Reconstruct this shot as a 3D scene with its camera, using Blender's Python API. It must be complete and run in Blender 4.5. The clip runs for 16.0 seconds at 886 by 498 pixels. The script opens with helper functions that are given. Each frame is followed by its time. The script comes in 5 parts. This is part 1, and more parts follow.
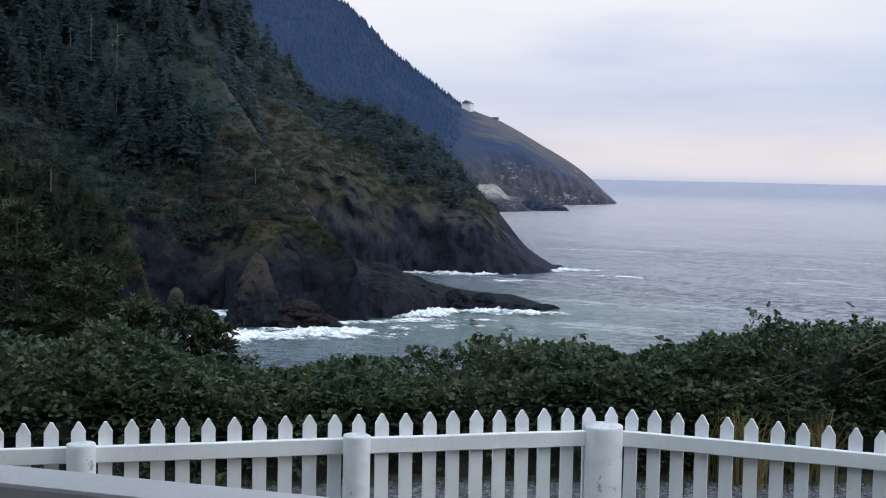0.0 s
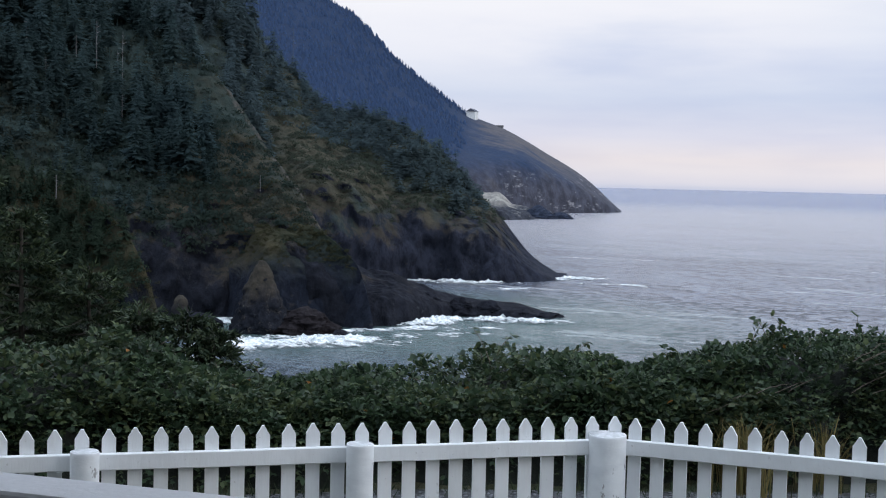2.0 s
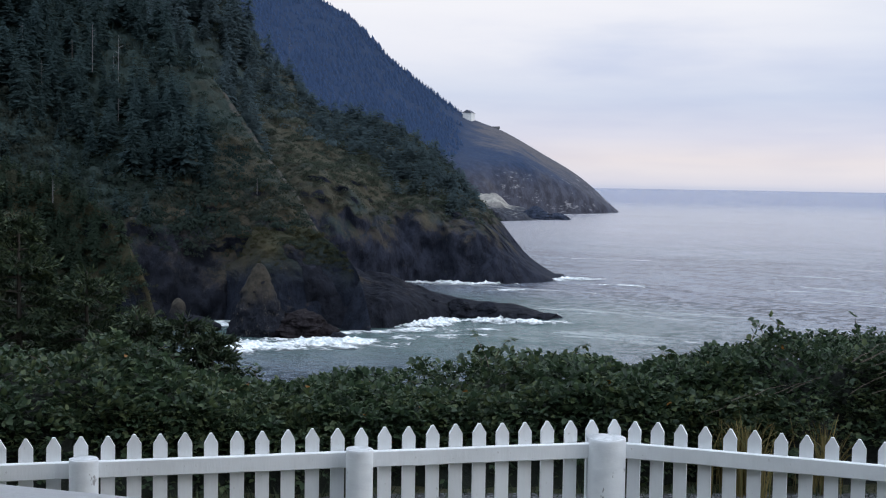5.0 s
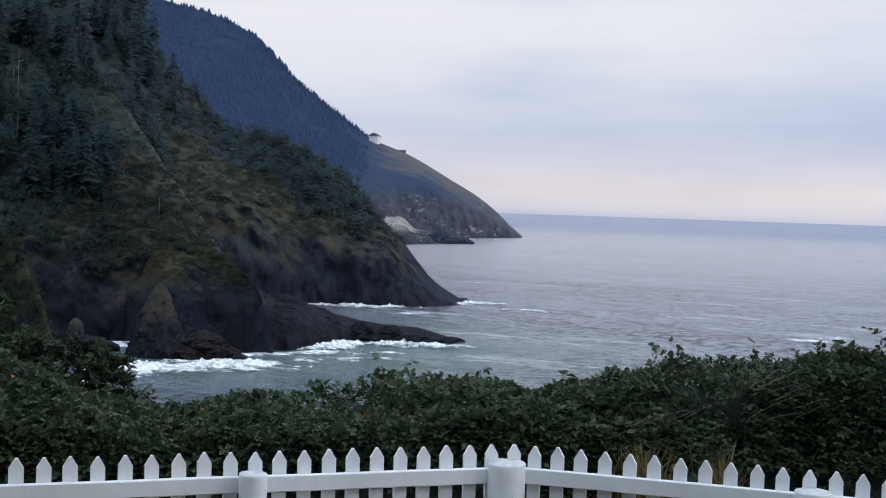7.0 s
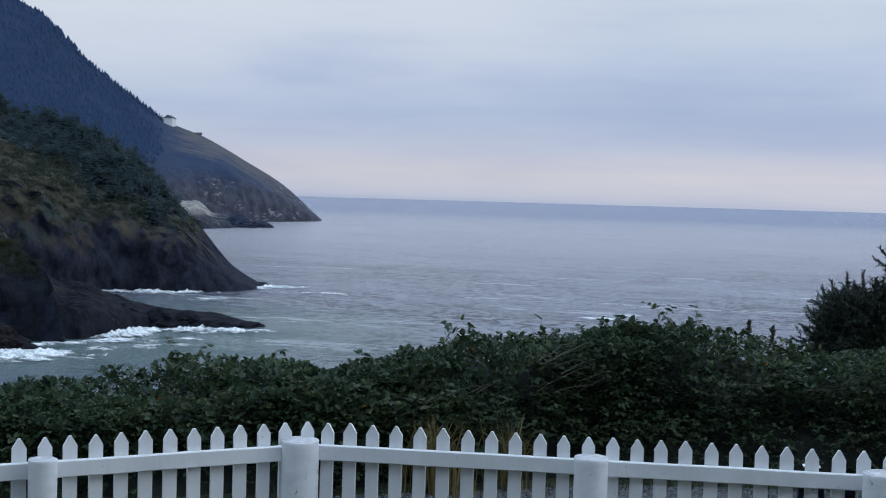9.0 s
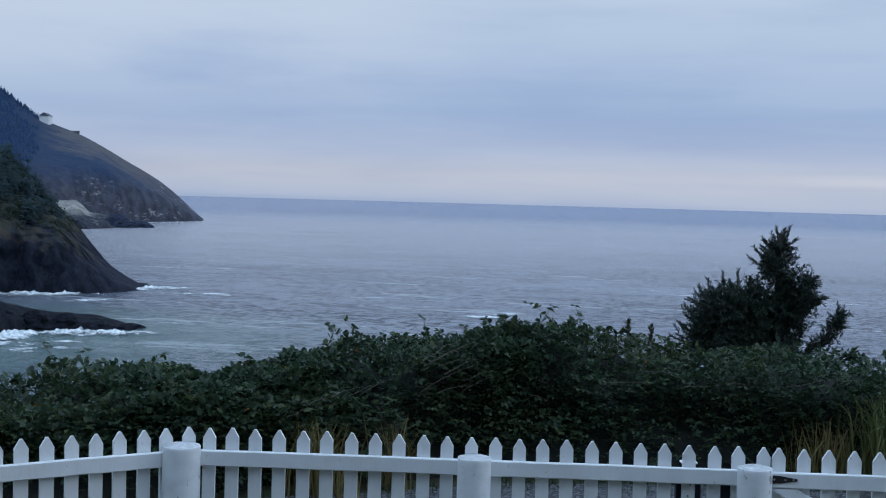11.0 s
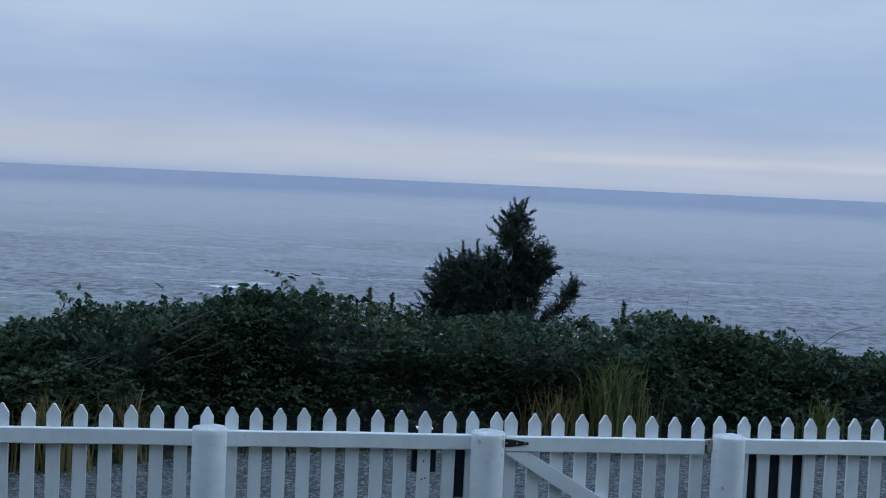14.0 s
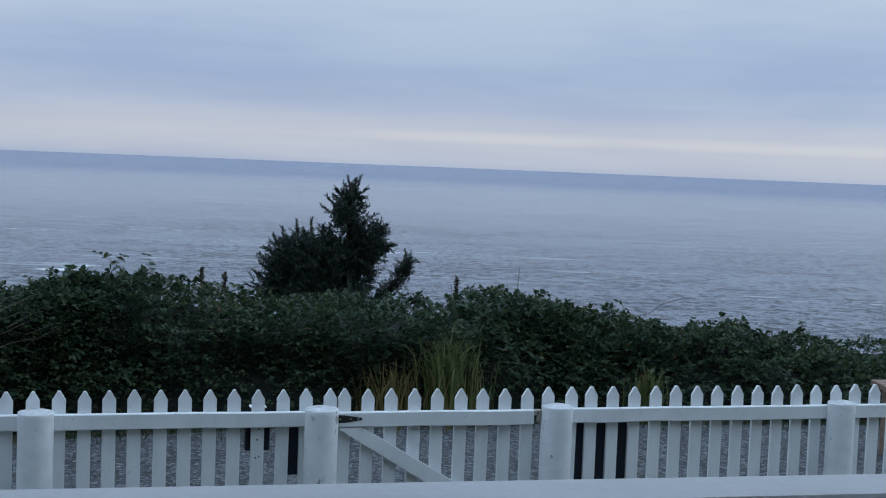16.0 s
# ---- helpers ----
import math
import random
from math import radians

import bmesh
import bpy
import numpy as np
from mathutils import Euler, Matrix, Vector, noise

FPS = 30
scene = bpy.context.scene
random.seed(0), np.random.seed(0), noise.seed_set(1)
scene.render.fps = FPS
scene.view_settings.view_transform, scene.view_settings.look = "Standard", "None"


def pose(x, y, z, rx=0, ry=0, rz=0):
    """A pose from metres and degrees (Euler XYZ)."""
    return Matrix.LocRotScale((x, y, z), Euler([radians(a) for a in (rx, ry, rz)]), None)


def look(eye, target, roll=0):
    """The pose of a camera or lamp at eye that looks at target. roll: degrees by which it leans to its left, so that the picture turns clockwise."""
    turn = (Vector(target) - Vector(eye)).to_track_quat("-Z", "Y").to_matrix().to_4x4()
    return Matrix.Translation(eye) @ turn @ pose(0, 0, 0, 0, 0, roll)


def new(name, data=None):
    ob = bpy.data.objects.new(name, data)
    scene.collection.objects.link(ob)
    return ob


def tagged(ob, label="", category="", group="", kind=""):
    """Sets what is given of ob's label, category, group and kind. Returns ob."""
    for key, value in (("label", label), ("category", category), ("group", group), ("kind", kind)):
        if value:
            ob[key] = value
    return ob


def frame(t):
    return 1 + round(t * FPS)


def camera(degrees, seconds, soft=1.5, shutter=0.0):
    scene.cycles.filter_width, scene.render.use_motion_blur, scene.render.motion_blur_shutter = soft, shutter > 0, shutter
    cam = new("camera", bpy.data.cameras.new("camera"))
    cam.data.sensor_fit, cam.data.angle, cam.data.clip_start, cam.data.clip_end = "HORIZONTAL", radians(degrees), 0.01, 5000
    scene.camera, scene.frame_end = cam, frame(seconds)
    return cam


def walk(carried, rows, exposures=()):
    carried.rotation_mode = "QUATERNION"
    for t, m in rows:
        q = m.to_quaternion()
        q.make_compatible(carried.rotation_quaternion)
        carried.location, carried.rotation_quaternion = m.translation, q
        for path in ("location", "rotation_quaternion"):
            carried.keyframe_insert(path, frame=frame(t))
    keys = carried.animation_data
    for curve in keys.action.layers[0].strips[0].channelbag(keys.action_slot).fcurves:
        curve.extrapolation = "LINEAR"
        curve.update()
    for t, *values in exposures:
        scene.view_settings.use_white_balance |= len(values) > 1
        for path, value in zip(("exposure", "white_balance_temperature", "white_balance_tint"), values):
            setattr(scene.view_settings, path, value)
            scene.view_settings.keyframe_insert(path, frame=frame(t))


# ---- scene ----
cam = camera(37.47, 16.0, 1.1)
PATH = [
    # seconds, eye, heading (degrees clockwise from +y), tilt down, roll
    (0, -0.038, -0.022, 2.200, -36.311, 3.395, 1.197),
    (0.5, -0.034, -0.022, 2.202, -36.285, 3.425, 1.142),
    (1, -0.036, -0.020, 2.201, -36.408, 3.236, 1.178),
    (1.5, -0.039, -0.019, 2.202, -36.528, 3.085, 1.243),
    (2, -0.033, -0.022, 2.203, -36.519, 3.051, 1.312),
    (2.5, -0.032, -0.023, 2.200, -36.466, 2.938, 1.196),
    (3, -0.033, -0.022, 2.197, -36.464, 3.043, 1.180),
    (3.5, -0.033, -0.021, 2.196, -36.488, 3.291, 1.124),
    (4, -0.037, -0.022, 2.203, -36.693, 3.171, 1.148),
    (6.3, -0.043, 0.004, 2.221, -35.444, 2.343, 0.523),
    (6.5, -0.049, 0.026, 2.203, -34.890, 2.200, 0.870),
    (7, -0.090, 0.087, 2.199, -32.236, 1.861, 1.897),
    (7.5, -0.073, 0.055, 2.193, -29.219, 1.972, 2.278),
    (8, -0.031, 0.015, 2.195, -27.861, 2.516, 1.965),
    (8.5, -0.016, 0.014, 2.198, -25.502, 2.559, 1.813),
    (9, 0.017, -0.018, 2.194, -23.445, 2.335, 1.632),
    (9.2, 0.034, -0.025, 2.202, -22.786, 2.228, 1.595),
    (11.3, 0.026, -0.022, 2.210, -17.466, 2.215, 1.674),
    (11.5, 0.029, -0.012, 2.202, -16.773, 2.186, 1.763),
    (12, 0.033, -0.009, 2.202, -14.793, 2.249, 1.845),
    (12.5, 0.039, -0.011, 2.200, -12.804, 2.295, 2.054),
    (13, 0.041, -0.012, 2.199, -10.901, 2.405, 2.231),
    (13.5, 0.047, -0.017, 2.200, -9.033, 2.576, 2.602),
    (14, 0.050, 0.032, 2.194, -7.217, 3.132, 2.610),
    (14.5, 0.053, 0.021, 2.192, -5.656, 3.389, 2.747),
    (15, 0.055, -0.008, 2.195, -3.691, 3.434, 2.689),
    (15.5, 0.057, -0.004, 2.189, -2.019, 3.613, 2.392),
    (16, 0.079, -0.005, 2.191, -0.000, 3.783, 2.310),
]


def sight(x, y, z, heading, tilt, roll):
    a, b = radians(heading), radians(tilt)
    way = Vector((math.sin(a) * math.cos(b), math.cos(a) * math.cos(b), -math.sin(b)))
    return look((x, y, z), Vector((x, y, z)) + 10 * way, roll)


EXPOSURES = [(0, 0.33, 6590, 9), (6.5, 0.30, 6600, 9), (7, 0.20, 6560, 9), (7.5, 0.06, 6420, 8.5), (8, -0.02, 6320, 8), (8.5, -0.03, 6220, 7), (9, -0.08, 5990, 6), (11.5, -0.25, 5470, 3), (13.5, -0.26, 5400, 2), (14.7, -0.25, 5450, 2), (16, -0.21, 5720, 2)]
walk(cam, [(r[0], sight(*r[1:])) for r in PATH], EXPOSURES)

SEA = -30.0

# ---- node helpers ----


class Nodes:
    """Short hand for building a node tree."""

    def __init__(self, tree):
        self.t = tree
        tree.nodes.clear()

    def add(self, kind, **settings):
        n = self.t.nodes.new(kind)
        for k, v in settings.items():
            if k == "inputs":
                for name, value in v.items():
                    self.put(n.inputs[name], value)
            else:
                setattr(n, k, v)
        return n

    def put(self, socket, value):
        if isinstance(value, bpy.types.NodeSocket):
            self.t.links.new(value, socket)
        elif isinstance(value, tuple) and len(value) == 3 and len(socket.default_value) == 4:
            socket.default_value = (*value, 1)
        else:
            socket.default_value = value

    def math(self, op, a, b=0.0, c=0.0, clamp=False):
        n = self.add("ShaderNodeMath", operation=op, use_clamp=clamp)
        for i, v in enumerate((a, b, c)):
            self.put(n.inputs[i], v)
        return n.outputs[0]

    def noise(self, vector, scale, detail=4.0, rough=0.55, out="Fac"):
        n = self.add("ShaderNodeTexNoise", inputs={"Vector": vector, "Scale": scale, "Detail": detail, "Roughness": rough})
        return n.outputs[out]

    def span(self, value, lo, hi, to_lo=0.0, to_hi=1.0):
        n = self.add("ShaderNodeMapRange", interpolation_type="SMOOTHSTEP")
        for i, v in enumerate((value, lo, hi, to_lo, to_hi)):
            self.put(n.inputs[i], v)
        return n.outputs[0]

    def mix(self, fac, a, b, blend="MIX"):
        n = self.add("ShaderNodeMix", data_type="RGBA", blend_type=blend)
        self.put(n.inputs[0], fac), self.put(n.inputs[6], a), self.put(n.inputs[7], b)
        return n.outputs[2]

    def stretch(self, vector, x, y, z, turn=0.0):
        n = self.add("ShaderNodeMapping")
        n.inputs["Scale"].default_value = (x, y, z)
        n.inputs["Rotation"].default_value = (0, 0, turn)
        self.put(n.inputs["Vector"], vector)
        return n.outputs[0]

    def bump(self, height, strength, distance, normal=None):
        n = self.add("ShaderNodeBump", inputs={"Height": height, "Strength": strength, "Distance": distance})
        if normal:
            self.put(n.inputs["Normal"], normal)
        return n.outputs[0]


def material(name):
    m = bpy.data.materials.new(name)
    m.use_nodes = True
    k = Nodes(m.node_tree)
    k.shader = k.add("ShaderNodeBsdfPrincipled")
    k.t.links.new(k.shader.outputs[0], k.add("ShaderNodeOutputMaterial").inputs[0])
    k.geo = k.add("ShaderNodeNewGeometry")
    k.pos = k.geo.outputs["Position"]
    return m, k


# ---- sky and sun ----
world = bpy.data.worlds.new("overcast_sky")
scene.world = world
world.use_nodes = True
k = Nodes(world.node_tree)
way = k.add("ShaderNodeTexCoord").outputs["Generated"]
axis = k.add("ShaderNodeSeparateXYZ", inputs={0: way}).outputs
sky = k.add("ShaderNodeTexSky", sky_type="NISHITA", sun_disc=False, sun_elevation=radians(14), sun_rotation=radians(70))
height = axis[2]
ramp = k.add("ShaderNodeValToRGB")
k.put(ramp.inputs[0], k.math("MULTIPLY", k.math("MAXIMUM", k.math("ADD", height, 0.004), 0.0), 2.0))
stops = [(0.0, (0.47, 0.51, 0.65)), (0.010, (0.59, 0.59, 0.685)), (0.028, (0.645, 0.625, 0.69)), (0.045, (0.665, 0.63, 0.68)), (0.08, (0.57, 0.585, 0.71)), (0.14, (0.495, 0.555, 0.715)),
         (0.21, (0.565, 0.615, 0.755)), (0.31, (0.66, 0.695, 0.79)), (0.52, (0.725, 0.785, 0.895)), (1.0, (1.12, 1.28, 1.54))]
while len(ramp.color_ramp.elements) < len(stops):
    ramp.color_ramp.elements.new(0.5)
for e, (p, c) in zip(ramp.color_ramp.elements, stops):
    e.position, e.color = p, (*c, 1)
clouds = k.noise(k.stretch(way, 2.2, 2.2, 11.0), 1.5, 5.0, 0.5)
wisps = k.noise(k.stretch(way, 3.0, 3.0, 26.0), 2.3, 4.0, 0.5)
sheet = k.math("ADD", k.math("MULTIPLY", clouds, 0.8), k.math("MULTIPLY", wisps, 0.35))
shade = k.mix(k.span(sheet, 0.42, 0.74), (0.91, 0.925, 0.975), (1.075, 1.06, 1.03))
deck = k.mix(1.0, ramp.outputs[0], shade, "MULTIPLY")
# the cloud is thinner towards the south
thin = k.add("ShaderNodeVectorMath", operation="DOT_PRODUCT", inputs={0: way, 1: (-0.54, 0.81, 0.24)}).outputs["Value"]
glow = k.math("MULTIPLY", k.math("MULTIPLY", k.span(thin, 0.94, 0.995), k.span(height, 0.05, 0.11)), k.span(clouds, 0.22, 0.55))
deck = k.mix(k.math("MULTIPLY", glow, 0.7), deck, (0.80, 0.79, 0.84))
# a lit gap under the cloud out to the west
gap = k.math("MULTIPLY", k.span(height, 0.014, 0.0185), k.span(height, 0.0195, 0.027, 1.0, 0.0))
gap = k.math("MULTIPLY", gap, k.math("MULTIPLY", k.span(axis[0], -0.22, 0.02), k.span(wisps, 0.2, 0.5)))
deck = k.mix(k.math("MULTIPLY", gap, 0.6), deck, (0.88, 0.78, 0.76))
# the low sky is paler towards the open west
low = k.math("MULTIPLY", k.span(axis[0], -0.45, -0.12), k.span(height, 0.028, 0.045, 1.0, 0.0))
deck = k.mix(k.math("MULTIPLY", low, 0.32), deck, (0.80, 0.75, 0.78))
clear = k.mix(1.0, sky.outputs[0], (0.07, 0.07, 0.07), "MULTIPLY")
both = k.mix(0.08, deck, clear)
back = k.add("ShaderNodeBackground", inputs={"Color": both, "Strength": 1.0})
k.t.links.new(back.outputs[0], k.add("ShaderNodeOutputWorld").inputs[0])

sun = bpy.data.lights.new("sun", "SUN")
sun.energy, sun.angle, sun.color = 0.4, radians(35), (1.0, 0.95, 0.9)
new("sun", sun).matrix_world = look((0, 0, 60), (-40, -14, 40))

# ---- materials ----


def paint(name, colour, dirt):
    """Weathered gloss paint over timber."""
    m, k = material(name)
    fine = k.noise(k.stretch(k.pos, 30, 30, 6), 2.0, 4.0)
    big = k.noise(k.pos, 3.0, 5.0, 0.6)
    worn = k.span(k.noise(k.pos, 38.0, 3.0, 0.7), 0.66, 0.71)
    tone = k.mix(k.span(big, 0.35, 0.7), colour, tuple(c * 0.9 for c in colour))
    tone = k.mix(k.math("MULTIPLY", worn, dirt), tone, (0.30, 0.28, 0.25))
    chips = k.span(k.noise(k.stretch(k.pos, 1, 1, 2.2), 7.0, 6.0, 0.72), 0.70, 0.72)
    tone = k.mix(k.math("MULTIPLY", chips, dirt * 2.2), tone, (0.20, 0.17, 0.15))
    streaks = k.span(k.noise(k.stretch(k.pos, 16, 16, 1.2), 1.0, 4.0, 0.6), 0.5, 0.75, 0.0, dirt)
    tone = k.mix(streaks, tone, tuple(c * 0.82 for c in colour))
    k.put(k.shader.inputs["Base Color"], tone)
    k.put(k.shader.inputs["Roughness"], k.span(fine, 0.2, 0.8, 0.35, 0.6))
    k.put(k.shader.inputs["Normal"], k.bump(k.math("ADD", fine, k.math("MULTIPLY", big, 0.6)), 0.35, 0.004))
    return m


WHITE = paint("white_fence_paint", (0.78, 0.80, 0.815), 0.35)
RAIL_PAINT = paint("grey_white_porch_paint", (0.60, 0.61, 0.64), 0.1)


m, k = material("thick_post_paint")
grain = k.noise(k.stretch(k.pos, 1, 1, 0.55), 22.0, 5.0, 0.65)
dents = k.noise(k.stretch(k.pos, 1, 1, 1.8), 9.0, 3.0, 0.6)
knots = k.span(k.noise(k.stretch(k.pos, 1, 1, 0.6), 15.0, 4.0, 0.65), 0.64, 0.69)
tone = k.mix(k.span(dents, 0.35, 0.7), (0.75, 0.775, 0.795), (0.68, 0.705, 0.73))
k.put(k.shader.inputs["Roughness"], 0.5)
upward = k.add("ShaderNodeSeparateXYZ", inputs={0: k.geo.outputs["True Normal"]}).outputs[2]
grime = k.math("MULTIPLY", k.span(upward, 0.7, 0.95), k.span(k.noise(k.pos, 26.0, 5.0, 0.7), 0.32, 0.6, 0.25, 0.8))
k.put(k.shader.inputs["Base Color"], k.mix(grime, k.mix(k.math("MULTIPLY", knots, 0.7), tone, (0.16, 0.15, 0.14)), (0.36, 0.37, 0.38)))
k.put(k.shader.inputs["Normal"], k.bump(k.math("ADD", k.math("MULTIPLY", dents, 1.8), k.math("MULTIPLY", grain, 0.6)), 0.34, 0.008))
POST_PAINT = m


def plain(name, colour, rough, metal=0.0, grain=12.0, depth=0.002):
    m, k = material(name)
    n = k.noise(k.pos, grain, 5.0, 0.6)
    k.put(k.shader.inputs["Base Color"], k.mix(k.span(n, 0.3, 0.7), tuple(c * 0.75 for c in colour), tuple(c * 1.2 for c in colour)))
    k.put(k.shader.inputs["Roughness"], rough)
    k.put(k.shader.inputs["Metallic"], metal)
    k.put(k.shader.inputs["Normal"], k.bump(n, 0.4, depth))
    return m


IRON = plain("black_iron", (0.03, 0.028, 0.03), 0.5, 0.4, 60)
STEEL = plain("rusty_galvanised_steel", (0.45, 0.42, 0.38), 0.45, 0.7, 60)
BOARD = plain("blue_black_board", (0.004, 0.007, 0.017), 0.85, 0, 20)
WOOD = plain("weathered_brown_wood", (0.21, 0.14, 0.10), 0.7, 0, 25)
DECK = plain("grey_deck_paint", (0.10, 0.10, 0.12), 0.5, 0, 8)
BARK = plain("bark", (0.05, 0.043, 0.036), 0.9, 0, 14, 0.02)
SNAG = plain("bleached_dead_wood", (0.14, 0.14, 0.145), 0.85, 0, 1.0, 0.02)
CANE = plain("bramble_cane", (0.12, 0.092, 0.075), 0.7, 0, 30)
HEDGE_CORE = plain("hedge_core_black", (0.014, 0.018, 0.014), 0.95, 0, 30, 0.05)
SIDING = plain("white_siding", (0.72, 0.72, 0.70), 0.6, 0, 3)


def leaf(name, colours, rough, autumn=0.0, sheen=0.5, grain=1.1, own=1.0, through_light=0.0):
    """Leaves that differ one from the next, and clump by clump."""
    m, k = material(name)
    r = k.geo.outputs["Random Per Island"]
    patch = k.noise(k.pos, grain, 3.0)
    pick = k.math("ADD", k.math("MULTIPLY", r, own), k.math("MULTIPLY", k.span(patch, 0.3, 0.7), 1.0 - own))
    tone = k.mix(k.span(pick, 0.0, 0.55), colours[0], colours[1])
    tone = k.mix(k.span(pick, 0.55, 1.0), tone, colours[2])
    if autumn:
        tone = k.mix(k.span(r, 1 - autumn, 1 - autumn * 0.9), tone, (0.30, 0.13, 0.025))
    tone = k.mix(k.span(patch, 0.35, 0.65), tone, k.mix(0.5, tone, colours[0]))
    k.put(k.shader.inputs["Base Color"], tone)
    k.put(k.shader.inputs["Roughness"], rough)
    k.put(k.shader.inputs["Specular IOR Level"], sheen)
    if through_light:
        thin = k.add("ShaderNodeBsdfTranslucent", inputs={"Color": tone})
        both = k.add("ShaderNodeMixShader", inputs={0: through_light, 1: k.shader.outputs[0], 2: thin.outputs[0]})
        out = [n for n in k.t.nodes if n.bl_idname == "ShaderNodeOutputMaterial"][0]
        k.t.links.new(both.outputs[0], out.inputs[0])
    return m


BRAMBLE = leaf("bramble_leaves", [(0.017, 0.031, 0.021), (0.050, 0.083, 0.042), (0.155, 0.185, 0.072)], 0.5, 0.0012, 0.24, 1.3, 0.62, 0.3)
SPRUCE = leaf("spruce_needles", [(0.020, 0.036, 0.032), (0.034, 0.056, 0.044), (0.060, 0.085, 0.060)], 0.6, 0, 0.2)
# needles shifted towards blue, standing for haze over the spur
FOREST = leaf("conifer_forest", [(0.046, 0.0759, 0.0828), (0.05635, 0.08855, 0.0897), (0.07245, 0.1046, 0.0966)], 0.9, 0, 0.05, 0.03, 0.2, 0.6)
# distance haze is painted in: needles far bluer than the trees
FAR_FOREST = leaf("haze_blue_forest", [(0.0696, 0.1131, 0.2117), (0.07395, 0.1189, 0.2204), (0.0783, 0.1247, 0.2291)], 1.0, 0, 0.0, 0.02, 0.1, 0.6)
YOUNG = leaf("young_spruce_needles", [(0.017, 0.030, 0.019), (0.034, 0.052, 0.028), (0.070, 0.090, 0.042)], 0.6, 0, 0.15)
# paler, bluer needles: the haze over the point is mixed into the colour
POINT_FOREST = leaf("haze_tinted_conifers", [(0.08, 0.115, 0.13), (0.0875, 0.1237, 0.1338), (0.1, 0.1375, 0.135)], 0.9, 0, 0.0, 0.03, 0.2, 0.6)
BLUFF_FOREST = leaf("dark_bluff_conifers", [(0.026, 0.042, 0.032), (0.036, 0.056, 0.038), (0.056, 0.076, 0.046)], 0.9, 0, 0.05, 0.1, 0.3, 0.4)
SPUR_SCRUB = leaf("dark_coastal_scrub", [(0.02375, 0.03875, 0.0375), (0.03375, 0.04875, 0.03875), (0.05875, 0.0575, 0.04)], 0.9, 0, 0.05, 0.03, 0.12, 0.5)
NOSE_SCRUB = leaf("olive_turf_clumps", [(0.0312, 0.0384, 0.024), (0.0504, 0.048, 0.0252), (0.0744, 0.0624, 0.0288)], 0.9, 0, 0.05, 0.12, 0.3, 0.5)
SCRUB = leaf("coastal_scrub", [(0.044, 0.060, 0.052), (0.058, 0.070, 0.050), (0.086, 0.082, 0.058)], 0.9, 0, 0.05, 0.025, 0.12, 0.5)
PEBBLE = leaf("gravel_stone", [(0.030, 0.033, 0.038), (0.085, 0.091, 0.10), (0.19, 0.20, 0.215)], 0.85, 0, 0.3)
SEED = leaf("dry_seed_head", [(0.06, 0.065, 0.05), (0.10, 0.105, 0.08), (0.17, 0.165, 0.13)], 0.8)
DRY = leaf("dry_yellow_grass", [(0.12, 0.095, 0.035), (0.20, 0.155, 0.055), (0.10, 0.10, 0.035)], 0.6, 0, 0.3)
REED = leaf("green_reed_grass", [(0.075, 0.098, 0.030), (0.135, 0.145, 0.048), (0.21, 0.185, 0.07)], 0.6, 0, 0.3)


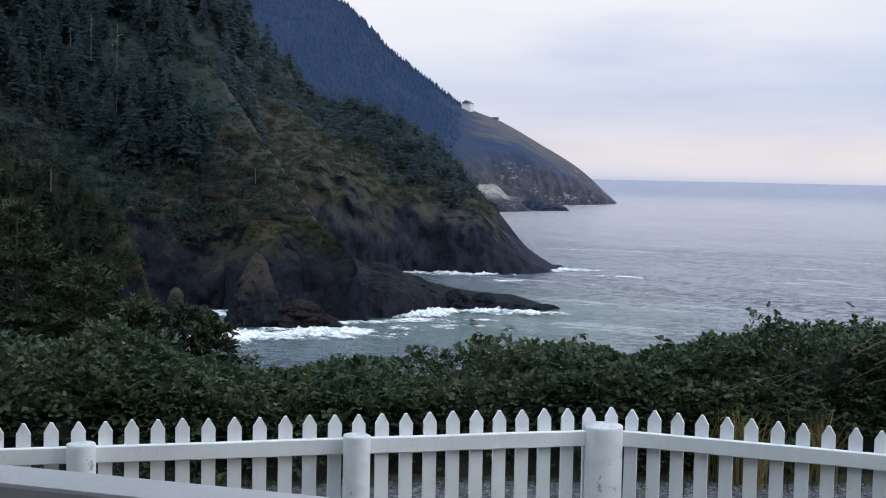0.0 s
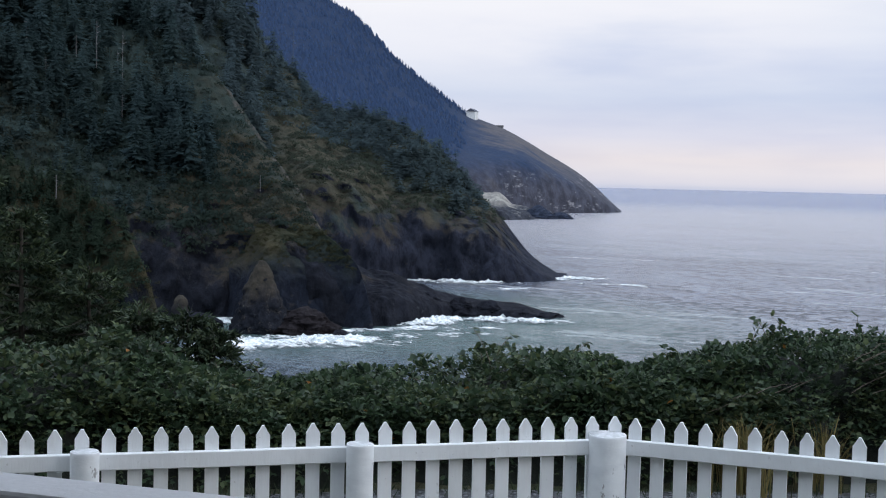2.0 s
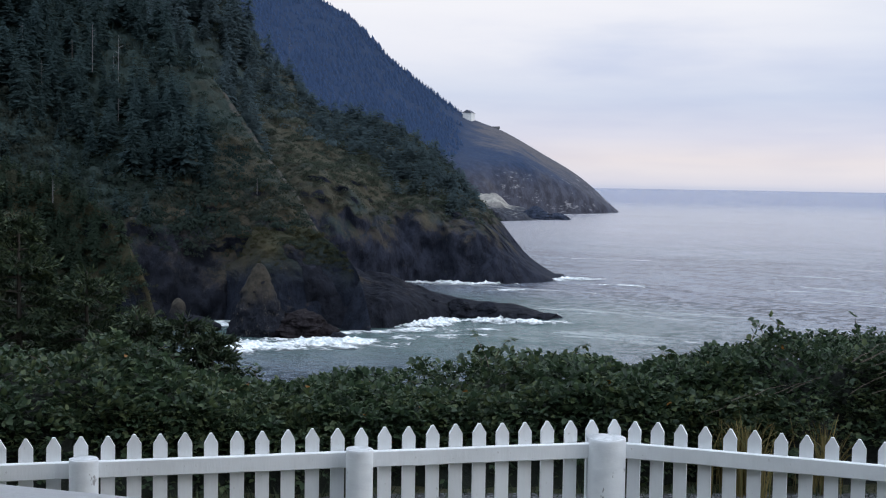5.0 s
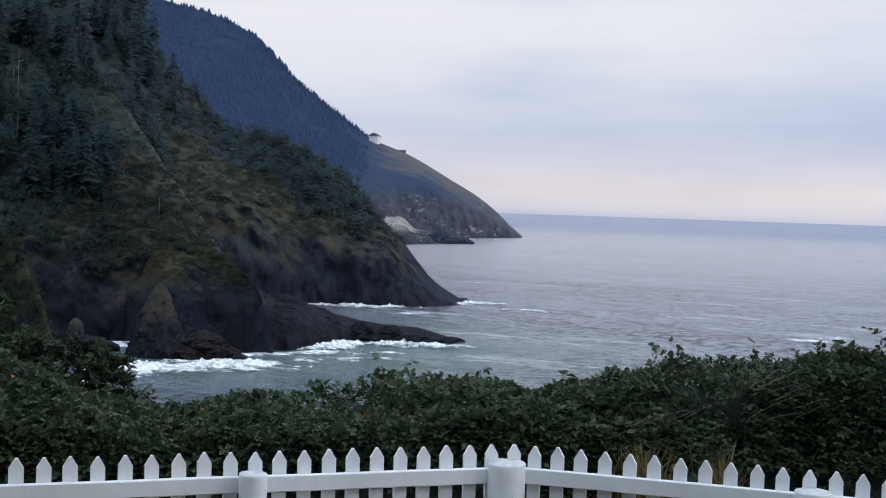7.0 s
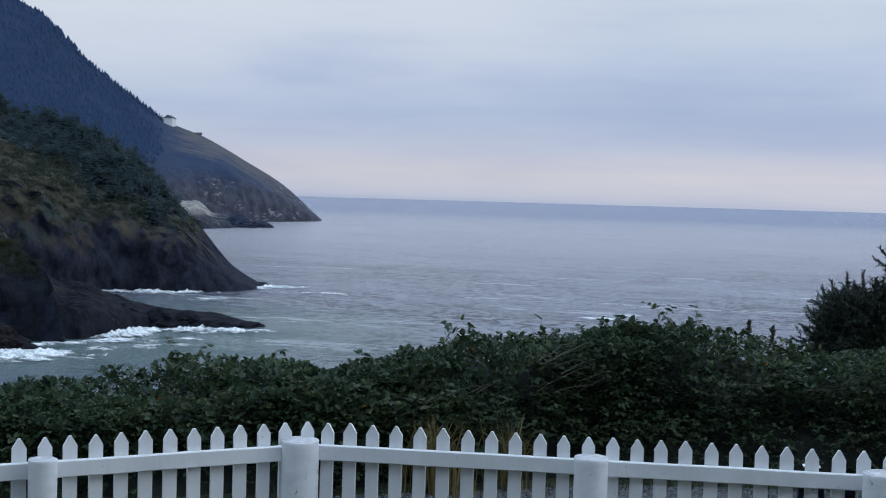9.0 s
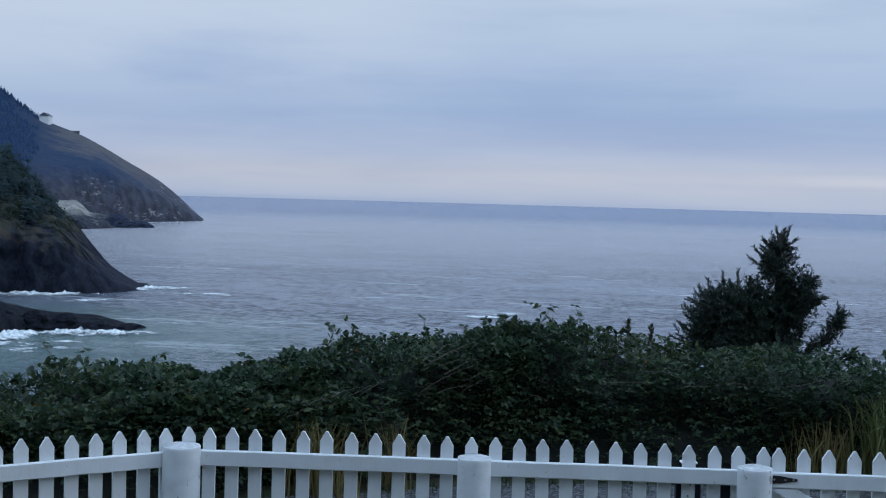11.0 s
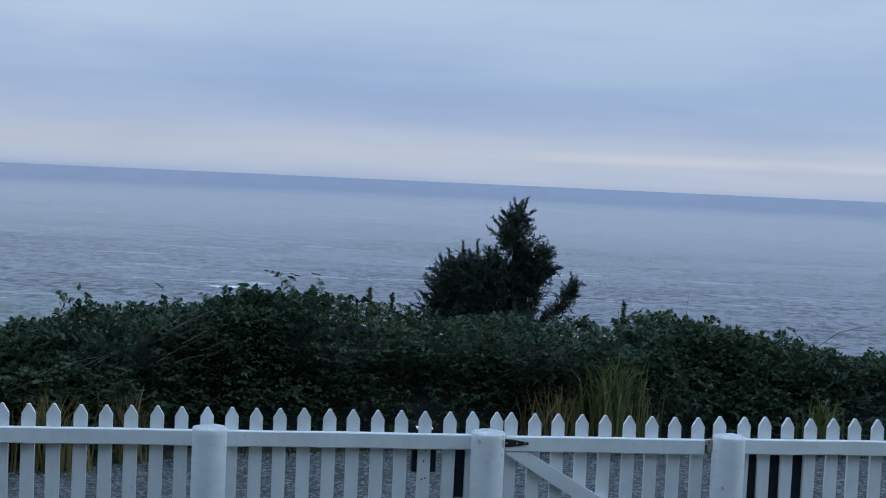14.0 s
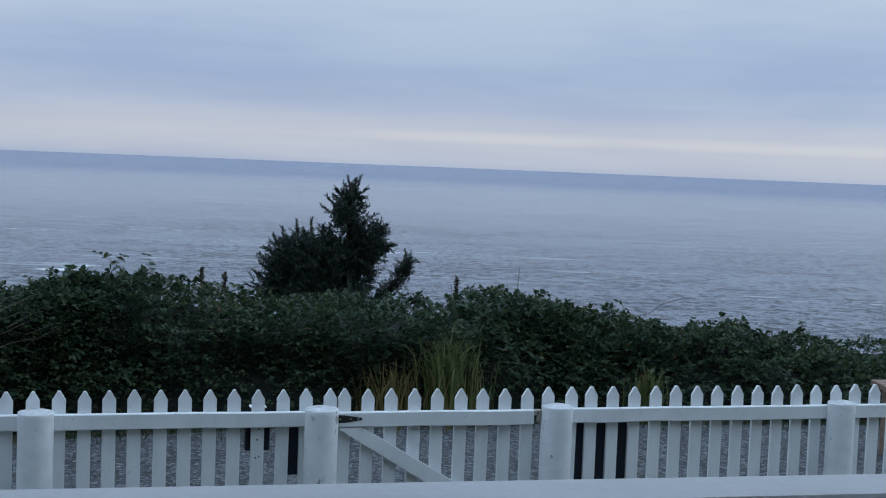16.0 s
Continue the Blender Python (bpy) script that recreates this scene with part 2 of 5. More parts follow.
def land(name, rock, grass, green, pale, top, blend=6.0, scale=1.0, pale_at=0.63, bare=None, wander=42.0, sheer=(0.16, 0.40), brown=0.0):
    """Cliff rock low down and where it is steep, grass and scrub above."""
    m, k = material(name)
    z = k.add("ShaderNodeSeparateXYZ", inputs={0: k.pos}).outputs[2]
    steep = k.add("ShaderNodeSeparateXYZ", inputs={0: k.geo.outputs["Normal"]}).outputs[2]
    big = k.noise(k.pos, 0.020 / scale, 5.0, 0.6)
    mid = k.noise(k.pos, 0.11 / scale, 5.0, 0.65)
    fine = k.noise(k.pos, 0.7 / scale, 6.0, 0.7)
    cracks = k.noise(k.stretch(k.pos, 1, 1, 0.6 if scale < 2 else 0.9), 0.35 / scale, 6.0, 0.75)
    cover = k.mix(k.span(k.math("ADD", k.math("MULTIPLY", big, 0.6), k.math("MULTIPLY", mid, 0.4)), 0.42, 0.58), green, grass)
    if bare:
        # turf gives way to forest floor west of the bare cape
        way_ = k.add("ShaderNodeVectorMath", operation="DOT_PRODUCT", inputs={0: k.pos, 1: (1.0, 0.735, 0.0)}).outputs["Value"]
        cover = k.mix(k.span(k.math("ADD", way_, k.math("MULTIPLY", mid, 60.0)), bare[0], bare[1]), green, cover)
    cover = k.mix(k.span(fine, 0.25, 0.75), k.mix(0.4, cover, (0.01, 0.012, 0.01)), cover)
    stone = k.mix(k.span(cracks, 0.35, 0.65), tuple(c * 0.6 for c in rock), tuple(c * 1.2 for c in rock))
    marks = k.math("MULTIPLY", mid, fine)
    if scale >= 2:
        tall = k.stretch(k.pos, 0.6, 0.6, 2.4)
        marks = k.math("MULTIPLY", k.noise(tall, 0.03, 4.0, 0.6), k.noise(tall, 0.14, 5.0, 0.7))
    stone = k.mix(k.span(marks, pale_at * 0.5, pale_at * 0.62), stone, pale)
    runs = k.noise(k.stretch(k.pos, 1, 1, 0.22), 0.075 / scale, 4.0, 0.6)
    edge = k.math("ADD", z, k.math("MULTIPLY", k.math("SUBTRACT", k.math("ADD", k.math("MULTIPLY", mid, 0.5), runs), 0.75), wander))
    turf = k.math("MULTIPLY", k.span(edge, top - blend, top + blend), k.span(steep, *sheer))
    # withered brown growth along the ragged edge of the turf
    fringe = k.math("MULTIPLY", k.span(k.math("ABSOLUTE", k.math("SUBTRACT", edge, top + blend * 0.3)), 0.4 * blend, 1.8 * blend, brown, 0.0), k.math("MULTIPLY", k.span(steep, 0.05, 0.3), k.span(k.math("ADD", fine, mid), 0.9, 1.12)))
    withered = tuple(0.55 * g_ + 0.45 * w_ for g_, w_ in zip(grass, (0.060, 0.040, 0.031)))
    ridge = k.add("ShaderNodeAttribute", attribute_name="bare_crest").outputs["Fac"]
    soil = k.span(k.math("ADD", ridge, k.math("MULTIPLY", k.math("SUBTRACT", k.math("ADD", mid, fine), 1.0), 1.6)), 0.75, 1.15)
    k.put(k.shader.inputs["Base Color"], k.mix(soil, k.mix(fringe, k.mix(turf, stone, cover), withered), (0.072, 0.066, 0.060)))
    k.put(k.shader.inputs["Roughness"], 0.85)
    k.put(k.shader.inputs["Specular IOR Level"], 0.05)
    bent = k.add("ShaderNodeVectorMath", operation="ADD", inputs={0: k.stretch(k.pos, 1, 1, 0.5), 1: k.noise(k.pos, 0.25 / scale, 3.0, 0.6, "Color")}).outputs[0]
    blocks = k.add("ShaderNodeTexVoronoi", inputs={"Vector": bent, "Scale": 0.34 / scale}).outputs["Distance"]
    rough = k.math("ADD", k.math("MULTIPLY", cracks, 1.6), k.math("ADD", fine, k.math("MULTIPLY", blocks, k.span(turf, 0.0, 0.6, 1.3, 0.1))))
    k.put(k.shader.inputs["Normal"], k.bump(rough, 0.8 if scale < 2 else 0.25, k.span(turf, 0.0, 0.8, 0.8 * scale, 0.5 * scale)))
    return m


# dark basalt with the blue of the haze put into its colour
CLIFF = land("dark_basalt_headland", (0.027, 0.031, 0.046), (0.070, 0.066, 0.048), (0.0400, 0.0570, 0.0560), (0.040, 0.042, 0.050), -11.0, 6.0, bare=(-80, -35), brown=0.55)
# rock darker than the point's basalt, taking in the shadow on these cliffs
SPUR_CLIFF = land("shaded_basalt_spur", (0.0175, 0.0195, 0.0270), (0.056, 0.051, 0.036), (0.03105, 0.04725, 0.0440), (0.034, 0.036, 0.042), -12.0, 6.0, bare=(-80, -40), brown=0.5)
NOSE = land("grassy_basalt", (0.01625, 0.02015, 0.0312), (0.060, 0.052, 0.030), (0.0286, 0.0377, 0.026), (0.039, 0.0377, 0.0403), -17.0, 6.0, wander=14.0)
# the blue of rock, turf and forest floor stands for distance haze
FAR_CLIFF = land("haze_blue_headland", (0.066, 0.069, 0.090), (0.112, 0.106, 0.118), (0.026, 0.046, 0.096), (0.24, 0.24, 0.26), 10.0, 20.0, 4.0, 0.63, (40, 95), 60.0, (0.02, 0.10))
LICHEN_ROCK = land("lichen_covered_rock", (0.0161, 0.0184, 0.0253), (0.0713, 0.06095, 0.0483), (0.0345, 0.0322, 0.02875), (0.08625, 0.0782, 0.069), -21.5, 3.5, 0.25, 0.62, wander=9.0, sheer=(-0.1, 0.05))
# navy base colour carries the haze in front of the islet rocks
HAZE_TINTED_ROCK = land("haze_tinted_rock", (0.036, 0.046, 0.072), (0.060, 0.066, 0.085), (0.040, 0.050, 0.072), (0.08, 0.085, 0.10), -5.0, 3.0, 1.5)
FINGER_ROCK = land("pale_weathered_rock", (0.020, 0.021, 0.026), (0.075, 0.066, 0.054), (0.045, 0.041, 0.036), (0.08, 0.075, 0.07), -26.0, 1.5, 0.2, 0.7, wander=3.0, sheer=(-0.1, 0.05))
BROWN_ROCK = land("brown_tidal_rock", (0.024, 0.021, 0.024), (0.050, 0.042, 0.034), (0.030, 0.028, 0.026), (0.06, 0.055, 0.05), -20.0, 2.0, 0.4, 0.7, wander=4.0)
PALE_ROCK = land("guano_whitened_rock", (0.05, 0.055, 0.07), (0.42, 0.40, 0.36), (0.22, 0.21, 0.20), (0.30, 0.29, 0.27), -20.0, 2.0, 1.5, wander=8.0)

m, k = material("sea_water")
flat = k.stretch(k.pos, 1, 1, 0)
swell = k.noise(k.stretch(flat, 0.030, 0.024, 1, 0.5), 1.0, 2.0, 0.5)
ripple = k.noise(k.stretch(flat, 0.38, 0.50, 1, 0.0), 1.0, 5.0, 0.62)
rollers = k.noise(k.stretch(flat, 0.05, 0.07, 1, 0.0), 1.0, 4.0, 0.62)
chop = k.math("ADD", k.math("MULTIPLY", ripple, 0.6), k.math("MULTIPLY", rollers, 0.4))
patch = k.noise(k.stretch(flat, 0.0035, 0.006, 1, -0.2), 1.0, 4.0, 0.6)
streak = k.noise(k.stretch(flat, 0.011, 0.034, 1, 0.0), 1.0, 8.0, 0.7)
sea_tone = k.mix(k.span(patch, 0.35, 0.65), (0.075, 0.107, 0.170), (0.138, 0.177, 0.246))
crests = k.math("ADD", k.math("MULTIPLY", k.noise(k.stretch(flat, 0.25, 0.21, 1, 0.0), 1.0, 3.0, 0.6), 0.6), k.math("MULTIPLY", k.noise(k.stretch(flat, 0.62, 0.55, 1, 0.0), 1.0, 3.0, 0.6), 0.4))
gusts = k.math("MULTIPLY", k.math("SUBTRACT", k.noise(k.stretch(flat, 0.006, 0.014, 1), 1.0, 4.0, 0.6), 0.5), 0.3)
painted_troughs = k.math("MULTIPLY", k.span(k.math("ADD", crests, gusts), 0.42, 0.49), k.span(chop, 0.42, 0.51, 0.15, 1.0))
# wavelet faces that reflect less sky are painted dark into the base colour
sea_tone = k.mix(painted_troughs, k.mix(0.93, sea_tone, (0.010, 0.018, 0.034)), sea_tone)
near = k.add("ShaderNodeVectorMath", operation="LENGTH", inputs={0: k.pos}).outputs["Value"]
cove = k.add("ShaderNodeVectorMath", operation="DISTANCE", inputs={0: k.pos, 1: (-185, 235, -30)}).outputs["Value"]
sea_tone = k.mix(k.span(cove, 35.0, 110.0, 0.9, 0.0), sea_tone, (0.055, 0.118, 0.112))
froth = k.math("MULTIPLY", k.math("MULTIPLY", k.span(streak, 0.55, 0.72), k.span(near, 250.0, 900.0, 0.75, 0.10)), k.span(cove, 240.0, 480.0, 1.0, 0.12))
# sky reflection on the middle water is painted in, paler with distance
sea_tone = k.mix(k.span(near, 190.0, 1000.0, 0.06, 0.78), sea_tone, (0.335, 0.325, 0.356))
# darker blue band painted in towards the horizon, for water reflecting less sky
sea_tone = k.mix(k.span(near, 1300.0, 2600.0, 0.0, 0.92), sea_tone, (0.080, 0.122, 0.232))
k.put(k.shader.inputs["Base Color"], k.mix(froth, sea_tone, (0.62, 0.66, 0.68)))
k.put(k.shader.inputs["Roughness"], k.math("ADD", k.math("MULTIPLY", froth, 0.4), 0.2))
k.put(k.shader.inputs["IOR"], 1.33)
waves = k.math("ADD", k.math("MULTIPLY", k.math("ADD", swell, crests), 0.8), k.math("MULTIPLY", chop, 3.0))
k.put(k.shader.inputs["Normal"], k.bump(waves, 1.0, k.span(near, 300.0, 2200.0, 1.25, 0.8)))
# specular is masked too, imitating steep wavelet faces that reflect less of the sky
mirror = k.math("MULTIPLY", k.span(painted_troughs, 0.0, 1.0, 0.06, 0.95), k.span(near, 1100.0, 2500.0, 1.0, 0.45))
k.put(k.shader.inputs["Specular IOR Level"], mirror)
WATER = m

m, k = material("sea_foam")
lace = k.noise(k.pos, 0.9, 6.0, 0.7)
k.put(k.shader.inputs["Base Color"], k.mix(k.span(lace, 0.36, 0.60), (0.36, 0.43, 0.45), (0.86, 0.88, 0.89)))
k.put(k.shader.inputs["Roughness"], 0.8)
k.put(k.shader.inputs["Normal"], k.bump(lace, 0.3, 0.3))
web = k.noise(k.stretch(k.pos, 0.5, 0.62, 0.5), 1.0, 7.0, 0.75)
dens = k.add("ShaderNodeAttribute", attribute_name="foam_cover").outputs["Fac"]
k.put(k.shader.inputs["Alpha"], k.span(k.math("ADD", dens, k.math("MULTIPLY", k.math("SUBTRACT", web, 0.5), 2.6)), -0.1, 0.85))
FOAM = m

m, k = material("grey_gravel")
cell = k.add("ShaderNodeTexVoronoi", inputs={"Vector": k.pos, "Scale": 30.0})
shade_ = k.add("ShaderNodeSeparateColor", inputs={0: cell.outputs["Color"]}).outputs
grit = k.noise(k.pos, 90.0, 3.0, 0.6)
damp = k.noise(k.pos, 0.8, 4.0)
tone = k.mix(k.span(shade_[0], 0.1, 0.9), (0.012, 0.014, 0.018), (0.165, 0.178, 0.195))
tone = k.mix(k.span(shade_[1], 0.90, 0.97), tone, (0.22, 0.23, 0.24))
tone = k.mix(k.span(cell.outputs["Distance"], 0.35, 0.75), tone, (0.012, 0.013, 0.015))
tone = k.mix(k.span(grit, 0.3, 0.7, 0.0, 0.3), tone, (0.10, 0.105, 0.11))
tone = k.mix(k.span(damp, 0.4, 0.7, 0.0, 0.35), tone, (0.075, 0.080, 0.085))
k.put(k.shader.inputs["Base Color"], tone)
k.put(k.shader.inputs["Roughness"], 0.9)
k.put(k.shader.inputs["Normal"], k.bump(k.math("MULTIPLY", cell.outputs["Distance"], -1.0), 0.9, 0.02))
GRAVEL = m

m, k = material("grassy_ground")
blotch = k.noise(k.pos, 0.9, 5.0, 0.6)
blade = k.noise(k.stretch(k.pos, 1, 1, 0.3), 26.0, 4.0, 0.7)
tone = k.mix(k.span(blotch, 0.35, 0.65), (0.045, 0.060, 0.022), (0.09, 0.085, 0.04))
k.put(k.shader.inputs["Base Color"], k.mix(k.span(blade, 0.3, 0.7), k.mix(0.6, tone, (0, 0, 0)), tone))
k.put(k.shader.inputs["Roughness"], 0.9)
k.put(k.shader.inputs["Normal"], k.bump(blade, 0.9, 0.05))
GROUND = m

# ---- mesh helpers ----


def solid(name, verts, faces, mat, parent=None, label="", smooth=False):
    """One mesh object from corner and face lists."""
    me = bpy.data.meshes.new(name)
    me.from_pydata([tuple(v) for v in verts], [], [tuple(f) for f in faces])
    me.materials.append(mat)
    if smooth:
        me.shade_smooth()
    ob = new(name, me)
    if parent:
        ob.parent = parent
    return tagged(ob, label)


def bulk(name, verts, quads, mat, parent=None, label="", smooth=False):
    """One mesh object from arrays: many corners, faces all of one size."""
    verts, quads = np.asarray(verts, np.float32), np.asarray(quads, np.int32)
    me = bpy.data.meshes.new(name)
    me.vertices.add(len(verts))
    me.vertices.foreach_set("co", verts.ravel())
    n = quads.shape[1]
    me.loops.add(quads.size)
    me.loops.foreach_set("vertex_index", quads.ravel())
    me.polygons.add(len(quads))
    me.polygons.foreach_set("loop_start", np.arange(0, quads.size, n, dtype=np.int32))
    me.materials.append(mat)
    me.update(calc_edges=True)
    if smooth:
        me.shade_smooth()
    ob = new(name, me)
    if parent:
        ob.parent = parent
    return tagged(ob, label)


def part(name, bm, mat, parent, label=""):
    me = bpy.data.meshes.new(name)
    bm.to_mesh(me)
    bm.free()
    me.materials.append(mat)
    ob = new(name, me)
    ob.parent = parent
    return tagged(ob, label)


def block(bm, size, m, bevel=0.004):
    r = bmesh.ops.create_cube(bm, size=1.0, matrix=m @ Matrix.Diagonal((*size, 1)))
    if bevel:
        edges = list({e for v in r["verts"] for e in v.link_edges})
        bmesh.ops.bevel(bm, geom=edges, offset=bevel, segments=1, affect="EDGES")
    return bm


def turned(x, y, dx, dy, z=0.0):
    """A pose at (x, y) whose x axis runs along (dx, dy)."""
    return Matrix.Translation((x, y, z)) @ Matrix.Rotation(math.atan2(dy, dx), 4, "Z")


def grid_faces(nu, nv):
    i = np.arange((nu - 1) * (nv - 1))
    a = (i // (nv - 1)) * nv + i % (nv - 1)
    return np.stack([a, a + nv, a + nv + 1, a + 1], 1)


def smooth_stations(rows, n):
    """Catmull-Rom through the stations, n samples."""
    p = np.array(rows, float)
    p = np.vstack([2 * p[0] - p[1], p, 2 * p[-1] - p[-2]])
    u = np.linspace(0, len(rows) - 1, n)
    i = np.minimum(u.astype(int), len(rows) - 2)
    t = (u - i)[:, None]
    a, b, c, d = p[i], p[i + 1], p[i + 2], p[i + 3]
    return 0.5 * (2 * b + (c - a) * t + (2 * a - 5 * b + 4 * c - d) * t * t + (3 * b - a - 3 * c + d) * t ** 3)


def fbm(p, octaves=5):
    return noise.fractal(p, 0.9, 2.1, octaves)


# ---- sea ----
rings = np.concatenate([np.geomspace(40, 2500, 70), np.linspace(2600, 4850, 12)])
angles = np.linspace(0, 2 * math.pi, 181)[:-1]
# the far sheet follows the dip of the true horizon
lift = np.where(rings > 2500, ((rings - 2500) / 2350) ** 2 * 15.0, 0.0)
verts = [(r * math.sin(a), r * math.cos(a), SEA + h) for r, h in zip(rings, lift) for a in angles]
n = len(angles)
faces = [(i * n + j, i * n + (j + 1) % n, (i + 1) * n + (j + 1) % n, (i + 1) * n + j) for i in range(len(rings) - 1) for j in range(n)]
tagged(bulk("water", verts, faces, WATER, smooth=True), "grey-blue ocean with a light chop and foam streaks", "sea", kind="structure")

# ---- headlands ----


def headland(name, label, rows, nu, nv, cliff, mat, rough, grain, back, seed, ledge=0.10, crags=(0.24, 1.6), blocky=0.0, bald=None):
    """A hill lofted from its shore to its crest and down its far side.
    rows: crest x, y, z and shore x, y, from end to end. bald: stretch of the crest worn to bare soil."""
    s = smooth_stations(rows, nu)
    off = Vector((seed * 37.1, seed * 11.7, seed * 5.3))
    vs = np.linspace(0, 1, nv) ** 1.25
    grid = np.zeros((nu, nv + 14, 3))
    for i, (cx, cy, cz, fx, fy) in enumerate(s):
        total = max(cz - SEA, 0.3)
        wall = min(cliff * (1 + 0.55 * fbm(Vector((fx, fy, 0)) * min(0.03, grain * 1.6) + off, 3 if grain > 0.01 else 1)), 0.62 * total)
        out = Vector((cx - fx, cy - fy, 0))
        span = max(out.length, 0.1)
        out /= span
        for j, v in enumerate(vs):
            q = min(v / ledge, 1.0)
            z = wall * (1 - math.exp(-2.4 * v / ledge)) / (1 - math.exp(-2.4 / ledge)) + (total - wall) * v ** 1.12
            x, y = fx + (cx - fx) * v, fy + (cy - fy) * v
            p = Vector((x, y, z * 0.8 + SEA))
            room = min(1.0, total / max(25.0, rough * 3.5))
            low = max(0.0, 1 - max(0.0, z - wall) / (0.5 * wall + 6))
            crag = fbm(p * crags[0] + off, 5) * min(1.0, total * crags[0] / 1.9) * (0.3 + 0.7 * low)
            keep = (math.sin(math.pi * min(v * 1.02, 1.0)) ** 0.6 * 0.85 + 0.15) * room
            gully = noise.ridged_multi_fractal(p * (grain * 0.45) + off, 1.0, 2.0, 3, 1.0, 2.0) - 1.0
            lump = fbm(p * grain + off, 5 if grain > 0.01 else 2)
            fine = fbm(p * grain * 6 + off, 4 if grain > 0.01 else 1)
            push = (lump * rough * 1.0 + gully * rough * 0.8) * keep + fine * rough * 0.22 * (0.12 + 0.88 * room) + crag * crags[1] * min(1.0, span / 60)
            if blocky:
                # broken rock faces and ledges
                low *= min(1.0, total / 14)
                cell = noise.voronoi(Vector((p.x, p.y, p.z * 0.6)) * (0.33 / blocky) + off)[0]
                push += (min(cell[1] - cell[0], 0.5) - 0.25) * blocky * low * min(1.0, span / 40)
                small = noise.voronoi(Vector((p.x, p.y, p.z * 0.5)) * 0.17 + off)[0]
                push += (min(small[1] - small[0], 0.4) - 0.2) * 1.8 * low * min(1.0, span / 40)
            x, y = x - out.x * push, y - out.y * push
            z = z + SEA - 1.2 * (1 - q) + (fine * rough * 0.16 + lump * rough * 0.18) * (0.25 * room + keep) * min(1, v * 8) + crag * 0.55 * crags[1] * min(1, v * 6)
            grid[i, j] = x, y, z
        for j in range(14):
            w = (j + 1) / 14
            d = back * w * min(1.0, 0.08 + total / 60.0)
            x, y = cx + out.x * d, cy + out.y * d
            z = SEA + total * (1 - w ** 1.3 * 1.04) - 2 * w
            z += fbm(Vector((x, y, 0)) * grain + off) * rough * 0.4 * (0.3 + w) * min(1.0, total / max(25.0, rough * 3.5))
            grid[i, nv + j] = x, y, z
    ob = bulk(name, grid.reshape(-1, 3), grid_faces(nu, nv + 14)[:, ::-1], mat, smooth=True)
    if bald:
        along = np.linspace(0, 1, nu)[:, None]
        up = np.concatenate([vs, np.linspace(1.0, 0.8, 14)])[None, :]
        worn = np.clip((up - 0.90) / 0.06, 0, 1) * np.clip(np.minimum(along - bald[0], bald[1] - along) / 0.03, 0, 1)
        ob.data.attributes.new("bare_crest", "FLOAT", "POINT").data.foreach_set("value", worn.astype(np.float32).ravel())
    tagged(ob, label, "headland", kind="structure")
    return grid[:, :nv]


C = [
    (-477.4, 292.7, 141.0, -331.5, 203.2), (-468.3, 304.5, 136.7, -325.4, 211.6), (-458.9, 316.1, 132.3, -319.1, 219.8),
    (-449.2, 327.3, 128.0, -312.6, 227.8), (-438.6, 337.8, 122.5, -305.9, 235.6), (-426.9, 347.2, 115.5, -299.0, 243.2),
    (-415.0, 356.3, 108.4, -292.7, 251.3), (-402.1, 364.2, 99.5, -286.3, 259.3), (-387.6, 370.3, 87.7, -279.7, 267.2),
    (-367.7, 370.4, 58.6, -272.9, 275.0), (-350.0, 371.9, 42.3, -266.5, 283.1), (-333.4, 373.6, 28.7, -259.8, 291.2),
    (-318.3, 376.4, 25.7, -255.5, 302.2), (-304.2, 379.7, 23.0, -253.3, 316.2), (-289.0, 381.0, 14.9, -250.1, 329.8),
    (-274.8, 383.1, 3.5, -240.9, 335.8), (-260.0, 383.6, -10.2, -231.5, 341.5), (-248.2, 388.0, -23.8, -225.0, 351.8),
    (-237.0, 393.1, -31.5, -222.3, 368.7),
]
D = [
    (-358.1, 219.5, 78.5, -261.3, 160.2), (-352.6, 228.3, 73.5, -256.5, 166.1), (-346.8, 236.9, 68.6, -251.5, 171.8),
    (-339.7, 244.5, 63.4, -246.4, 177.3), (-331.9, 251.5, 58.1, -241.1, 182.7), (-322.9, 257.5, 52.9, -235.9, 188.1),
    (-311.9, 261.5, 47.9, -231.0, 193.7), (-300.8, 265.1, 42.9, -225.9, 199.1), (-286.6, 265.4, 35.5, -220.5, 204.2),
    (-269.8, 262.6, 24.8, -214.9, 209.1), (-247.5, 253.0, 10.7, -208.7, 213.3), (-228.3, 245.1, -0.7, -195.9, 210.4),
    (-212.4, 239.7, -12.8, -187.6, 211.7), (-201.8, 239.3, -19.0, -181.7, 215.4), (-197.3, 246.1, -20.9, -177.4, 221.3),
    (-193.9, 254.4, -24.0, -177.8, 233.3), (-189.5, 261.8, -26.5, -180.1, 248.8), (-183.8, 267.5, -27.5, -173.4, 252.4),
    (-175.9, 270.0, -28.0, -167.6, 257.3), (-168.0, 272.4, -30.1, -162.3, 263.1),
]
